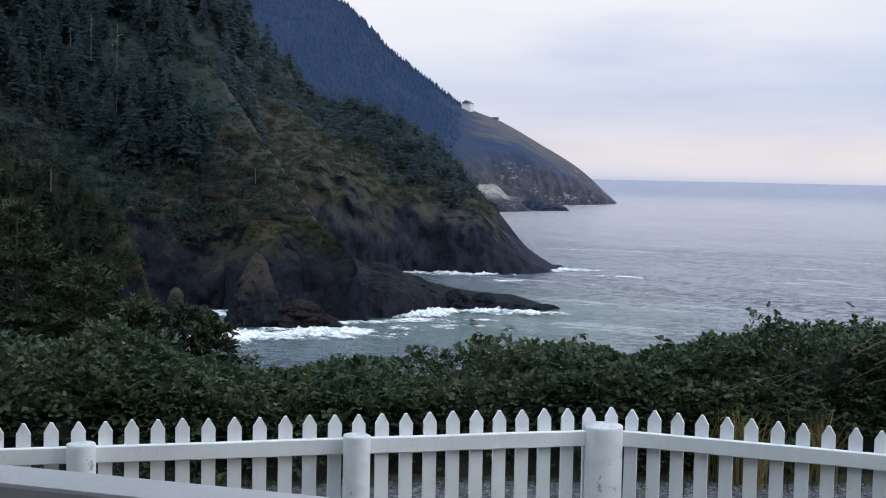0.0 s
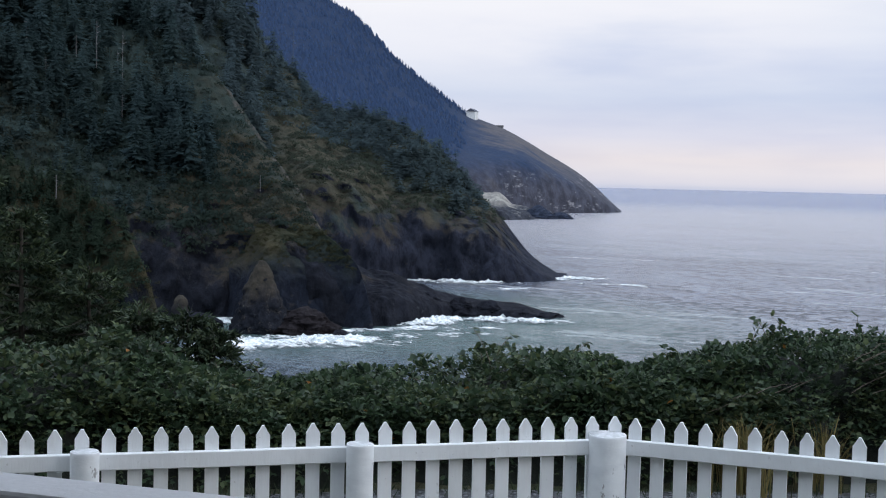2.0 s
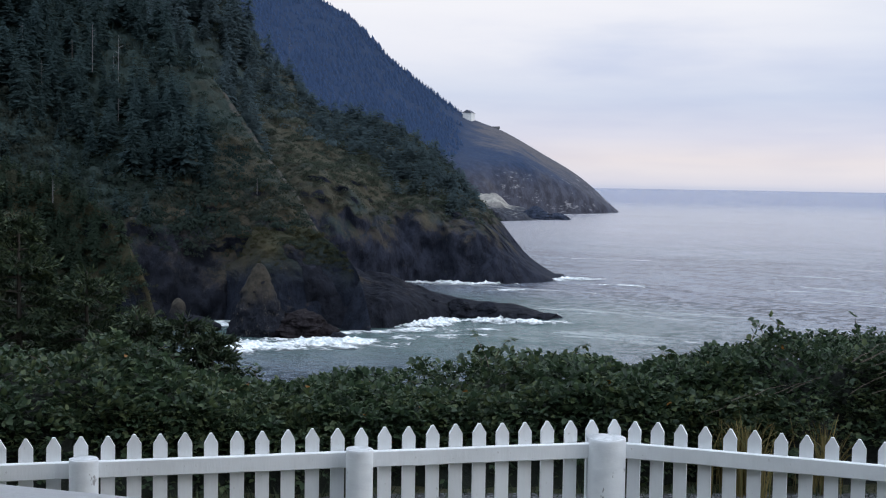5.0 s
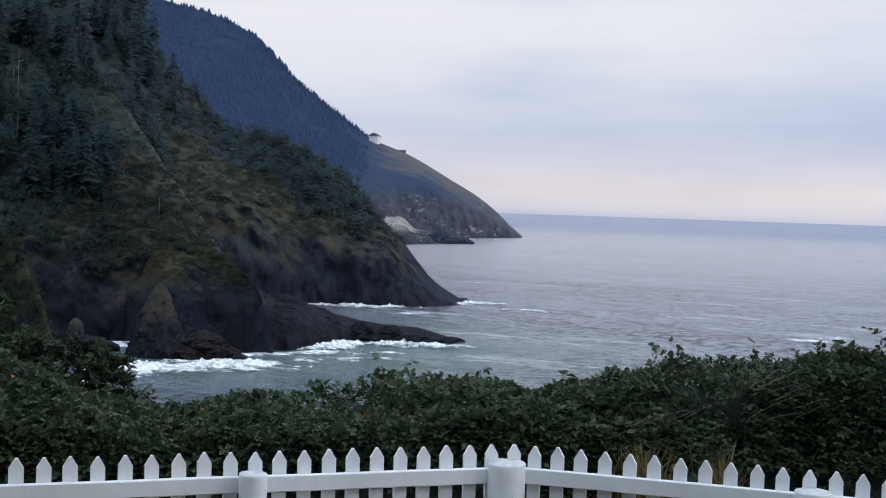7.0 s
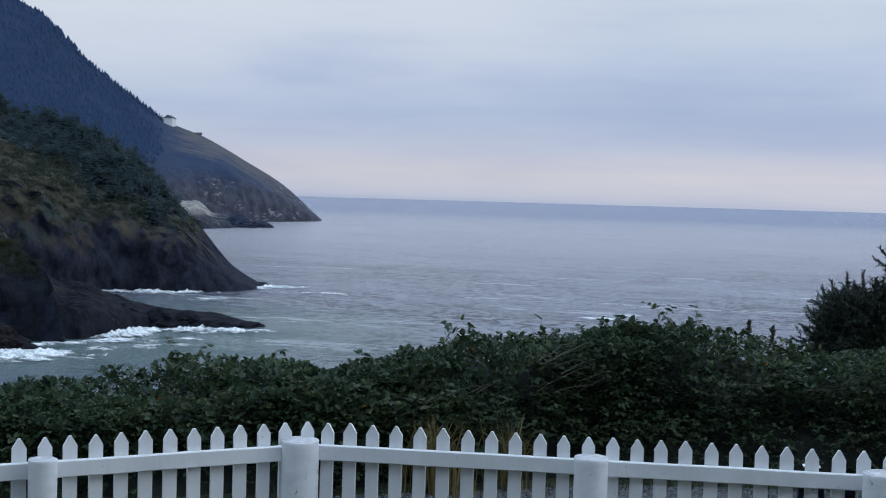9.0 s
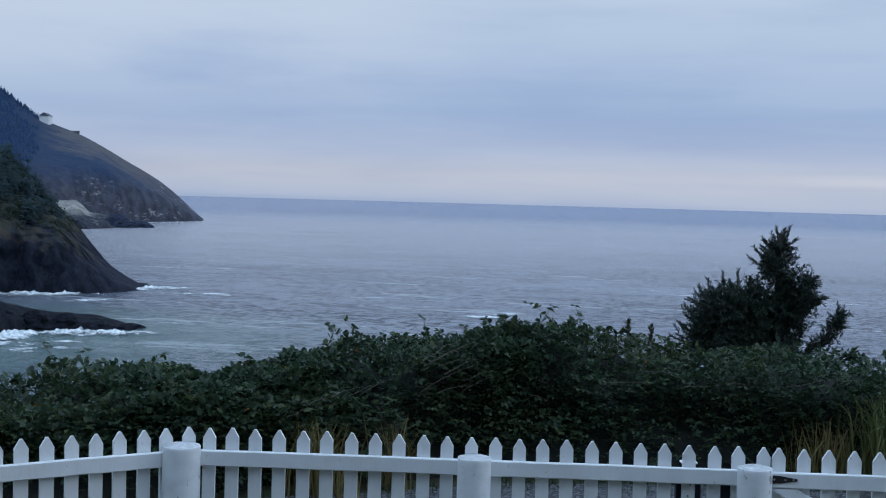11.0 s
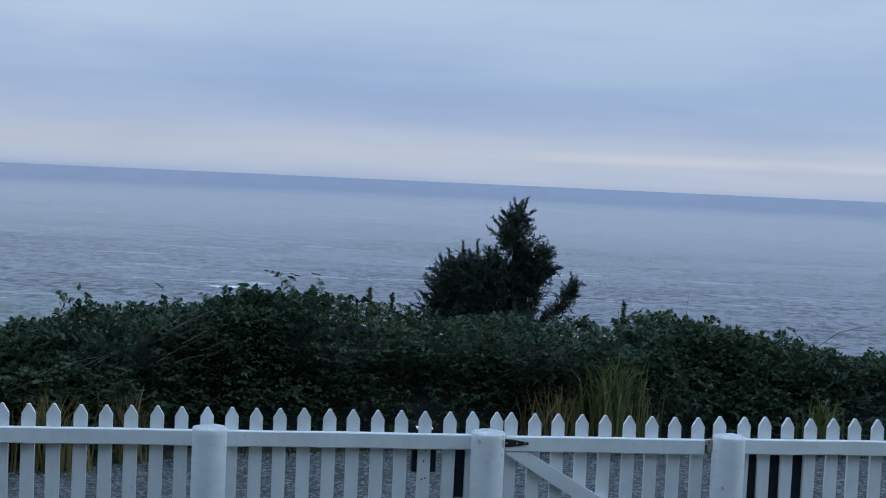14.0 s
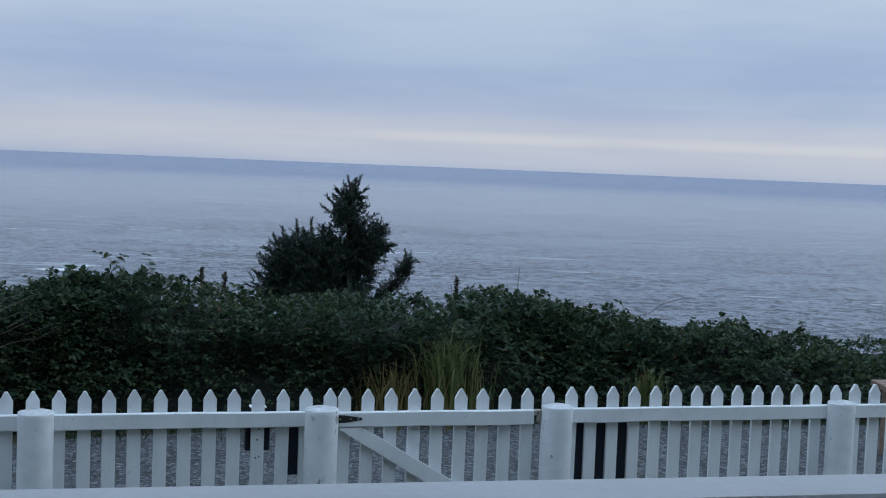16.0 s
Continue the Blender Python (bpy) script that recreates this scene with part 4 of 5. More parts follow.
# ---- ground, gravel lane ----
FOOT = [(-11.35, 0.39), (-8.45, 3.67), (-7.45, 5.14), (-6.75, 5.98), (-6.25, 6.57), (-5.66, 7.28), (-4.75, 8.04), (-4.10, 8.62), (-3.60, 9.06), (-2.85, 9.70),
        (-2.35, 9.95), (-1.45, 10.34), (-0.25, 10.78), (0.95, 11.07), (1.70, 11.17), (2.95, 11.42), (4.05, 11.61), (6.55, 12.05), (10.15, 12.74)]
foot = smooth_stations(FOOT, 220)


def ground_height(x, y):
    if y < -7:
        # unseen slope added behind the house to cut the sky light from there
        return (-7 - y) * 0.8
    d = np.hypot(foot[:, 0] - x, foot[:, 1] - y)
    i = int(d.argmin())
    if x * x + y * y <= foot[i, 0] ** 2 + foot[i, 1] ** 2 or y < 0.4 and x > -9:
        return 0.0
    w = float(d[i])
    drop = 0.0 if w < 1.5 else (w - 1.5) * 0.62
    return max(-drop + fbm(Vector((x, y, 0)) * 0.1) * min(1.5, drop * 0.15), SEA - 8)


xs = np.concatenate([np.linspace(-160, -16, 26), np.linspace(-15, 15, 61), np.linspace(16, 160, 26)])
ys = np.concatenate([np.linspace(-160, -6, 20), np.linspace(-5, 22, 55), np.linspace(23, 110, 34)])
verts = [(x, y, ground_height(x, y)) for x in xs for y in ys]
ground = bulk("ground", verts, grid_faces(len(xs), len(ys)), GROUND, smooth=True)
tagged(ground, "grassy clifftop ground sloping away to the sea", "ground", kind="structure")

Q = Vector((-3.29, 5.905))
DL, DR = Vector((0.6301, 0.7765)), Vector((0.9631, 0.2693))
lane_in = [Q + DL * s + Vector((-0.7765, 0.6301)) * 0.35 for s in np.linspace(-7.5, -0.1, 40)] + \
          [Q + DR * s + Vector((-0.2693, 0.9631)) * 0.35 for s in np.linspace(0.2, 14.0, 180)]
verts, faces = [], []
for i, (f, p) in enumerate(zip(foot, lane_in)):
    for j in range(9):
        w = j / 8
        verts.append((p.x + (f[0] - p.x) * w * 0.97, p.y + (f[1] - p.y) * w * 0.97, 0.012 + 0.03 * math.sin(math.pi * w)))
lane = bulk("road", verts, grid_faces(220, 9), GRAVEL, smooth=True)
tagged(lane, "grey gravel lane between fence and hedge", "lane", kind="structure")

stones = np.random.default_rng(17)
corner = np.array([(1, 0, 0), (0.3, 0.95, 0), (-0.8, 0.6, 0), (-0.8, -0.6, 0), (0.3, -0.95, 0), (0.1, 0.1, 0.75)])
vs, fs = [], []
for i in range(15000):
    j = int(stones.integers(40, 200))
    w = stones.random() ** 0.8 * 0.95
    f, p = foot[j], lane_in[j]
    q = lane_in[j + 1] - p
    x, y = p.x + (f[0] - p.x) * w + q.x * stones.random(), p.y + (f[1] - p.y) * w + q.y * stones.random()
    a, r = stones.uniform(0, 6.28), stones.uniform(0.007, 0.019)
    turn = np.array([[math.cos(a), -math.sin(a), 0], [math.sin(a), math.cos(a), 0], [0, 0, 1]])
    vs.append((corner * (r, r * stones.uniform(0.6, 1), r)) @ turn.T + (x, y, 0.008 + 0.03 * math.sin(math.pi * w)))
    fs.append(np.array([(k_, (k_ + 1) % 5, 5) for k_ in range(5)]) + 6 * i)
tagged(bulk("gravel_stones", np.vstack(vs), np.vstack(fs), PEBBLE), "loose grey gravel stones on the lane", "gravel", kind="stuff")

# ---- bramble hedge ----
HEDGE = [(-11.35, 0.39, 0.88), (-8.45, 3.67, 0.86), (-7.45, 5.14, 0.82), (-6.75, 5.98, 0.78), (-6.25, 6.57, 0.62), (-5.66, 7.28, 0.6), (-4.75, 8.04, 0.69),
         (-4.1, 8.62, 0.70), (-3.6, 9.06, 0.835), (-2.85, 9.7, 1.025), (-2.35, 9.95, 1.015), (-1.45, 10.34, 0.89), (-0.25, 10.78, 0.72), (0.95, 11.07, 0.93),
         (1.7, 11.17, 0.77), (2.95, 11.42, 0.74), (4.05, 11.61, 0.56), (6.55, 12.05, 0.5), (10.15, 12.74, 0.68)]
NH = 240
line = smooth_stations(HEDGE, NH)
# swells at the spruce's foot, by the reeds and along the lower western stretch
line[:, 2] += 0.17 * np.exp(-((line[:, 0] + 0.66) / 0.7) ** 2) + 0.06 * np.exp(-((line[:, 0] - 1.5) / 0.4) ** 2)
line[:, 2] += 0.07 * np.exp(-((line[:, 0] + 4.55) / 0.6) ** 2) + 0.04 * np.exp(-((line[:, 0] + 2.3) / 0.45) ** 2)


def hedge_point(u, v, push=0.0):
    """u along the hedge, v over it from its lane side to its sea side."""
    i = min(int(u * (NH - 1)), NH - 2)
    t = u * (NH - 1) - i
    x, y, h = line[i] * (1 - t) + line[i + 1] * t
    d = line[i + 1] - line[i]
    n = Vector((-d[1], d[0], 0)).normalized()
    a = math.pi * v
    over = 1.0 - math.cos(a) * 1.0 - (0.22 - 0.3 * min(1.0, max(0.0, (u - 0.69) / 0.03))) * math.sin(min(a, math.pi / 2) * 2) * min(1.0, v * 4)
    over += 0.13 * math.sin(math.pi * min(v / 0.36, 1.0))
    z = h * max(math.sin(a), 0.0) ** 0.62
    face = Vector((-n.x * math.cos(a), -n.y * math.cos(a), math.sin(a) + 0.15)).normalized()
    p = Vector((x + n.x * over, y + n.y * over, z))
    lump = fbm(p * 1.1, 3) * 0.19 + fbm(p * 3.4, 2) * 0.08
    return p + face * (lump + push), face


def leaves(name, label, centres, ways, faces_, sizes, mat, parent=None, slim=0.62, needle=False):
    """Folded leaf blades, or flat needles: centre, direction, normal and length of each."""
    c, d, n = (np.asarray(a, float) for a in (centres, ways, faces_))
    s = np.asarray(sizes, float)[:, None]
    d = d / np.linalg.norm(d, axis=1)[:, None]
    side = np.cross(d, n)
    side /= np.maximum(np.linalg.norm(side, axis=1), 1e-6)[:, None]
    n = np.cross(side, d)
    w = s * slim * 0.5
    up = n * s * 0.10
    if needle:
        v = np.stack([c, c + d * s * 0.45 + side * w, c + d * s, c + d * s * 0.45 - side * w], 1).reshape(-1, 3)
        return bulk(name, v, np.arange(len(c) * 4).reshape(-1, 4), mat, parent, label)
    v = np.stack([c, c + d * s * 0.32 + side * w + up, c + d * s * 0.72 + side * w * 0.75 + up, c + d * s - n * s * 0.08,
                  c + d * s * 0.72 - side * w * 0.75 + up, c + d * s * 0.32 - side * w + up], 1).reshape(-1, 3)
    b = np.arange(len(c))[:, None] * 6
    q = np.concatenate([b + [0, 1, 2, 3], b + [0, 3, 4, 5]])
    return bulk(name, v, q, mat, parent, label)


# added near-black sheet for the shade inside; keeps light from passing through
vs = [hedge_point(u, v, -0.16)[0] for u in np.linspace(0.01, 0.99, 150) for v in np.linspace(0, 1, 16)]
core = bulk("hedge_core", [tuple(p) for p in vs], grid_faces(150, 16), HEDGE_CORE, smooth=True)
tagged(core, "near-black sheet inside the bramble hedge, standing for its shade", "hedge", kind="stuff")

cs, ds, ns, ss = [], [], [], []


def spray(p, face, size):
    """Three leaflets on one stalk."""
    out = Vector(face) + Vector(rng.normal(size=3)) * 0.55
    out.z -= 0.25
    out.normalize()
    n = (Vector(face) * 0.35 + Vector((0, 0, 1.0)) + Vector(rng.normal(size=3)) * 0.34).normalized()
    side = out.cross(n).normalized()
    for k_, turn in ((0, 0.0), (1, 1.0), (2, -1.0)):
        w = (out * math.cos(turn) + side * math.sin(turn)).normalized()
        cs.append(tuple(p + w * 0.01)), ds.append(tuple(w)), ns.append(tuple(n + Vector(rng.normal(size=3)) * 0.2)), ss.append(size * (1.0 if k_ == 0 else 0.8))


made = 0
while made < 46000:
    u = rng.uniform(0.02, 0.98)
    v = rng.beta(1.5, 1.7) * 0.8
    p, face = hedge_point(u, v)
    hollow = noise.fractal(p * 1.9 + Vector((-27.8, 32.0, 32.4)), 1.0, 2.0, 3)
    if v < 0.36 and hollow < -0.12 and rng.random() < 0.5:
        continue
    spray(p + face * (0.04 + min(0.0, hollow * 0.12) - abs(rng.normal()) * 0.11), face, rng.uniform(0.027, 0.064) * (1.12 if u < 0.45 else 0.95))
    made += 1
tagged(leaves("bramble_leaves", "", cs, ds, ns, ss, BRAMBLE, None, 0.74), "dense dark green bramble hedge with few autumn leaves", "hedge", kind="stuff")


def tube(bm, pts, r0, r1, sides=5):
    """A bent tapering stick."""
    rows = []
    for i, p in enumerate(pts):
        d = (Vector(pts[min(i + 1, len(pts) - 1)]) - Vector(pts[max(i - 1, 0)])).normalized()
        a = d.orthogonal().normalized()
        b = d.cross(a)
        r = r0 + (r1 - r0) * i / (len(pts) - 1)
        rows.append([bm.verts.new(Vector(p) + (a * math.cos(t) + b * math.sin(t)) * r) for t in np.linspace(0, 2 * math.pi, sides, endpoint=False)])
    for a, b in zip(rows, rows[1:]):
        for j in range(sides):
            bm.faces.new((a[j], a[(j + 1) % sides], b[(j + 1) % sides], b[j]))
    bm.faces.new(rows[-1])
    return bm


# long shoots standing out of the hedge top
cs, ds, ns, ss = [], [], [], []
canes = bmesh.new()
shoots = [(u, rng.uniform(0.06, 0.17)) for u in rng.uniform(0.08, 0.95, 130)]
shoots += [(0.307, 0.34), (0.309, 0.22), (0.289, 0.20), (0.372, 0.18), (0.452, 0.26), (0.456, 0.22), (0.465, 0.22), (0.488, 0.26), (0.492, 0.24), (0.553, 0.29), (0.569, 0.31), (0.582, 0.26), (0.80, 0.18), (0.86, 0.2)]
for u, h in shoots:
    p, face = hedge_point(u, rng.uniform(0.4, 0.62), -0.05)
    lean = Vector((rng.normal() * 0.4, rng.normal() * 0.3, 1)).normalized()
    pts = [p + lean * h * t + Vector((lean.x, lean.y, -0.3)) * h * t * t * 0.5 for t in np.linspace(0, 1.3, 6)]
    tube(canes, pts, 0.004, 0.002, 4)
    for q in pts[1:]:
        spray(q, Vector((rng.normal(), rng.normal(), 0.6)).normalized(), rng.uniform(0.045, 0.07))
for u0, v0, n0, tilt in ((0.488, 0.27, 6, 0.5), (0.50, 0.22, 3, 0.2), (0.62, 0.22, 2, -0.2), (0.66, 0.28, 1, 0.3), (0.44, 0.24, 3, 0.1), (0.42, 0.2, 2, -0.1), (0.55, 0.18, 2, -0.4), (0.59, 0.2, 1, 0.2)):
    for _ in range(n0):
        u, v, w, rise = u0 + rng.normal() * 0.008, v0 + rng.normal() * 0.03, rng.uniform(0.005, 0.013), tilt + rng.normal() * 0.3
        sway = rng.normal(size=6) * 0.006
        a, b = hedge_point(u - w, min(0.45, max(0.08, v - 0.03 * rise)), 0.05)[0], hedge_point(u + w, min(0.45, max(0.08, v + 0.03 * rise)), 0.09)[0]
        pts = [a.lerp(b, t) + Vector((0, 0, d + 0.02 * math.sin(3.14 * t))) for t, d in zip(np.linspace(0, 1, 6), sway)]
        tube(canes, pts, 0.003, 0.0015, 4)
me = bpy.data.meshes.new("bramble_canes")
canes.to_mesh(me)
canes.free()
me.materials.append(CANE)
tagged(new("bramble_canes", me), "bare brown bramble canes", "hedge", kind="stuff")
tagged(leaves("bramble_shoots", "", cs, ds, ns, ss, BRAMBLE, None, 0.8), "leafy shoots standing out of the hedge top", "hedge", kind="stuff")

# ---- grass tufts at the hedge foot ----


def tuft(x, y, height, spread, count, mat, label):
    vs, fs = [], []
    for i in range(count):
        a, r = rng.uniform(0, 6.28), abs(rng.normal()) * spread * 0.4
        b = Vector((r * math.cos(a), r * math.sin(a) * 0.6, 0))
        h = height * rng.uniform(0.55, 1.1)
        reed = mat is REED
        lean = Vector((rng.normal() * (0.09 if reed else 0.17), rng.normal() * 0.12, -0.2 * rng.random())) * h
        droop = Vector((rng.normal() * 0.10, rng.normal() * 0.06, -abs(rng.normal()) * 0.10)) * h if reed else Vector((0, 0, 0))
        w = rng.uniform(0.003, 0.0065) * (1.5 if reed else 1.0)
        sd = Vector((math.cos(a + 1.5), math.sin(a + 1.5), 0)) * w
        n = len(vs)
        for t, ww in ((0, 1), (0.5, 0.9), (0.75, 0.7), (0.9, 0.4), (1.0, 0.05)):
            q = b + Vector((0, 0, h * (t - 0.12 * t * t))) + lean * t * t + droop * t ** 5
            vs += [tuple(q - sd * ww), tuple(q + sd * ww)]
        fs += [(n + 2 * j, n + 2 * j + 1, n + 2 * j + 3, n + 2 * j + 2) for j in range(4)]
    ob = bulk("grass_tuft", vs, fs, mat)
    ob.location = (x, y, 0.0)
    tagged(ob, label, "grass", "grass tufts along the hedge", "stuff")


tuft(-3.78, 8.74, 0.66, 0.5, 260, DRY, "tall tuft of dry yellow grass")
tuft(-3.33, 9.12, 0.62, 0.3, 90, DRY, "thin tuft of dry yellow grass")
tuft(0.17, 10.76, 0.98, 0.46, 300, REED, "tall tuft of green and yellow reed grass")
tuft(-0.30, 10.70, 0.62, 0.6, 190, DRY, "low tuft of brown withered grass")
tuft(1.91, 11.28, 0.66, 0.26, 120, REED, "tuft of green reed grass")

vs, fs = [], []
for i in range(2200):
    u = rng.uniform(0.0, 1.0)
    i0 = int(u * 218)
    fpt, lpt = foot[i0], lane_in[i0]
    w = 1 - abs(rng.normal()) * 0.05
    x, y = lpt.x + (fpt[0] - lpt.x) * w, lpt.y + (fpt[1] - lpt.y) * w
    h, a = rng.uniform(0.04, 0.13), rng.uniform(0, 6.28)
    lean = rng.normal(size=2) * 0.04
    n = len(vs)
    vs += [(x - 0.006 * math.cos(a), y - 0.006 * math.sin(a), 0.0), (x + 0.006 * math.cos(a), y + 0.006 * math.sin(a), 0.0), (x + lean[0], y + lean[1], h)]
    fs.append((n, n + 1, n + 2))
tagged(bulk("verge_grass", vs, fs, YOUNG), "short grass along the edge of the lane", "grass", kind="stuff")

# ---- windswept spruce behind the hedge ----
SX, SY = -1.03, 15.55


def spruce(name, label, x, y, z, limbs, trunk, mat, twig=0.16, per=16, seed=1, needle=1.0, spikes=()):
    """A trunk, bent limbs and needle-covered twigs. limbs: rows of start and end offsets and bushiness."""
    rnd = np.random.default_rng(seed)
    root = tagged(new(name), label, "tree")
    root.location = (x, y, z)
    bm = bmesh.new()
    tube(bm, trunk, 0.09, 0.02, 8)
    part("trunk", bm, BARK, root)
    wood = bmesh.new()
    c, d, n, s = [], [], [], []

    def brush(p, w, length):
        """Needles all round a twig."""
        w = w.normalized()
        tube(wood, [p, p + w * length], 0.006, 0.002, 3)
        o = w.orthogonal().normalized()
        o2 = w.cross(o)
        for i in range(per):
            a = rnd.uniform(0, 6.28)
            side = (o * math.cos(a) + o2 * math.sin(a))
            c.append(tuple(p + w * length * (i / (per - 1))))
            d.append(tuple(w * 0.9 + side * 0.75)), n.append(tuple(side.cross(w)))
            s.append(rnd.uniform(0.030, 0.050) * needle)

    for a, b, r, count in limbs:
        a, b = Vector(a), Vector(b)
        mid = (a + b) / 2 + Vector((0, 0, -0.05))
        tube(wood, [a, mid, b], 0.03, 0.008, 5)
        for i in range(int(count)):
            t = rnd.random() ** 0.8
            p = a.lerp(b, t) + Vector((0, 0, -0.1 * math.sin(math.pi * t)))
            o = Vector(rnd.normal(size=3))
            o.z += 0.25
            p = p + o * r * 0.36 * (1.15 - 0.6 * t)
            w = (b - a).normalized() * 0.55 + Vector(rnd.normal(size=3)) * 0.55 + Vector((0, 0, 0.25))
            brush(p, w, twig * rnd.uniform(0.6, 1.2))
    for a, b in spikes:
        a, b = Vector(a), Vector(b)
        tube(wood, [a, (a + b) / 2, b], 0.012, 0.007, 4)
        for t in (0.0, 0.25, 0.5, 0.75):
            brush(a.lerp(b, t), b - a, (b - a).length * 0.28)
    tagged(part("branchwork", wood, BARK, root), kind="stuff")
    leaves("crown", "dark blue-green needles", c, d, n, s, mat, root, 0.24, True)
    return root


limbs = []
wind = np.random.default_rng(5)
# narrow leader
for i in range(22):
    u = i / 22
    z, a, w = 2.35 + 1.3 * u, wind.uniform(0, 6.28), 0.36 * (1 - u) ** 0.8 + 0.05
    limbs.append(((0, 0, z - 0.05), (w * math.cos(a) * 0.9, w * math.sin(a), z + 0.06), 0.15, 40))
# broad side to windward, tips turned up
for x0, z0, n0 in ((-0.40, 3.02, 60), (-0.58, 3.12, 60), (-0.72, 3.0, 70), (-0.84, 2.96, 50), (-0.95, 2.80, 70), (-1.10, 2.70, 60), (-1.22, 2.58, 50),
                   (-0.55, 2.75, 110), (-0.80, 2.65, 110), (-0.35, 2.70, 120), (-0.95, 2.5, 90), (-0.6, 2.5, 110), (-0.25, 2.9, 80)):
    for y0 in (-0.2, 0.16):
        x0 = max(x0, -0.86 + 0.25 * (x0 + 0.86))
        limbs.append(((x0 * 0.35, 0, z0 - 0.42), (x0, y0, z0 - 0.04), 0.27, n0 * 1.9))
# lee side
limbs += [((0, 0, 2.75), (0.46, 0, 3.02), 0.09, 60), ((0.05, 0, 2.8), (0.34, 0.05, 3.17), 0.12, 60), ((0, 0, 3.0), (0.22, 0, 3.32), 0.10, 40),
          ((0, 0, 2.6), (0.24, 0, 2.95), 0.16, 80), ((0, 0, 2.1), (0.42, 0, 2.46), 0.12, 70), ((0.40, 0, 2.44), (0.66, 0, 2.74), 0.07, 60),
          ((0.60, 0, 2.66), (0.72, 0, 2.86), 0.09, 60), ((0, -0.1, 2.0), (0.12, -0.1, 2.45), 0.26, 150), ((-0.05, 0, 3.4), (0.05, 0, 3.72), 0.05, 24),
          ((0, 0, 2.9), (0.36, 0.1, 3.2), 0.16, 110), ((0, 0, 2.85), (0.40, -0.1, 3.06), 0.15, 100), ((0, 0, 2.3), (0.1, 0, 2.9), 0.3, 160)]
limbs += [((-0.05, 0, 2.75), (-0.26, -0.1, 3.12), 0.2, 110), ((-0.05, 0, 2.75), (-0.30, 0.1, 3.05), 0.2, 110), ((-0.2, 0, 2.6), (-0.45, 0, 3.05), 0.2, 110)]
spikes = [((0.0, 0, 3.55), (-0.03, 0, 3.82)), ((0.03, 0, 3.55), (0.12, 0, 3.83)), ((0.05, 0, 3.6), (0.06, 0.02, 3.80)), ((0.03, 0, 3.55), (0.20, 0, 3.69)), ((0, 0, 3.5), (-0.17, 0, 3.66)),
          ((-0.1, 0, 3.3), (-0.34, 0, 3.46)), ((-0.1, 0, 3.4), (-0.28, 0, 3.58)), ((-0.80, 0, 2.90), (-0.90, 0, 3.10)), ((-0.75, 0, 2.98), (-0.80, 0, 3.18)), ((-0.6, 0, 3.0), (-0.63, 0, 3.28)),
          ((-0.45, 0, 3.0), (-0.45, 0, 3.30)), ((-0.9, 0, 2.5), (-1.14, 0, 2.66)), ((-0.85, 0, 2.65), (-1.06, 0, 2.86)), ((-0.9, 0, 2.35), (-1.22, 0, 2.50)), ((0.3, 0, 3.1), (0.44, 0, 3.25)), ((0.42, 0, 2.98), (0.57, 0, 3.03))]
spruce("spruce_tree", "small windswept dark spruce behind the hedge", SX - 0.02, SY, -1.84, limbs,
       [(0, 0, 0), (0.02, 0, 1.2), (0.0, 0, 2.2), (0.01, 0, 3.4), (0.02, 0, 3.75)], SPRUCE, 0.12, 20, spikes=spikes)

# bare stems standing out of the hedge
for pts in ([(0.80, 12.27, 0.7), (0.79, 12.27, 0.98), (0.81, 12.27, 1.24)], [(1.90, 12.24, 0.6), (1.98, 12.24, 0.80), (2.16, 12.21, 0.95), (2.36, 12.17, 1.02), (2.46, 12.15, 1.01)],
            [(0.17, 12.0, 0.6), (0.18, 12.0, 0.9), (0.17, 12.0, 1.08)]):
    base = Vector(pts[0])
    stem = tagged(new("bare_stem"), "thin bare brown stem rising from the hedge", "plant", "bare stems in the hedge")
    stem.location = base
    part("stem", tube(bmesh.new(), [Vector(p) - base for p in pts], 0.004, 0.002, 5), CANE, stem)

# dry seed heads on the hedge
for x, y, h in ((-1.98, 11.14, 1.20), (-1.79, 11.2, 1.15), (0.22, 12.3, 1.10)):
    stalk = tagged(new("seed_stalk"), "pale grey-green seed plume above the hedge", "plant", "seed stalks in the hedge")
    stalk.location = (x, y, 0)
    part("stem", tube(bmesh.new(), [(0, 0, 0), (0.01, 0, h * 0.5), (0.0, 0, h)], 0.006, 0.004, 5), CANE, stalk)
    q = [Vector((0, 0, h - 0.13 + 0.13 * t)) for t in wind.random(90)]
    w = wind.normal(size=(90, 3)) + [0, 0, 1.2]
    leaves("seed_head", "", [tuple(p) for p in q], w, wind.normal(size=(90, 3)), wind.uniform(0.02, 0.045, 90), SEED, stalk, 0.5)


def near_conifer(label, x, y, z, h, w, seed):
    """A taller spruce built tier by tier."""
    rnd = np.random.default_rng(seed)
    limbs = []
    for i in range(15):
        u = i / 15
        a0 = rnd.uniform(0, 6.28)
        for j in range(6):
            a = a0 + j * 1.05 + rnd.normal() * 0.15
            rr = w * (1 - u) ** 0.75 * rnd.uniform(0.7, 1.15)
            zz = h * (0.12 + 0.82 * u)
            limbs.append(((0, 0, zz), (rr * math.cos(a), rr * math.sin(a), zz - 0.1 * rr), 0.26, 9))
    limbs.append(((0, 0, h * 0.85), (0, 0, h), 0.15, 20))
    return spruce("spruce_tree", label, x, y, z, limbs, [(0, 0, -0.5), (0.02, 0, h * 0.5), (0, 0, h)], SPRUCE, 0.42, 16, seed, 3.0)


near_conifer("tall dark spruce on the slope below the yard", -26.3, 17.0, -9.5, 12.4, 2.3, 11)


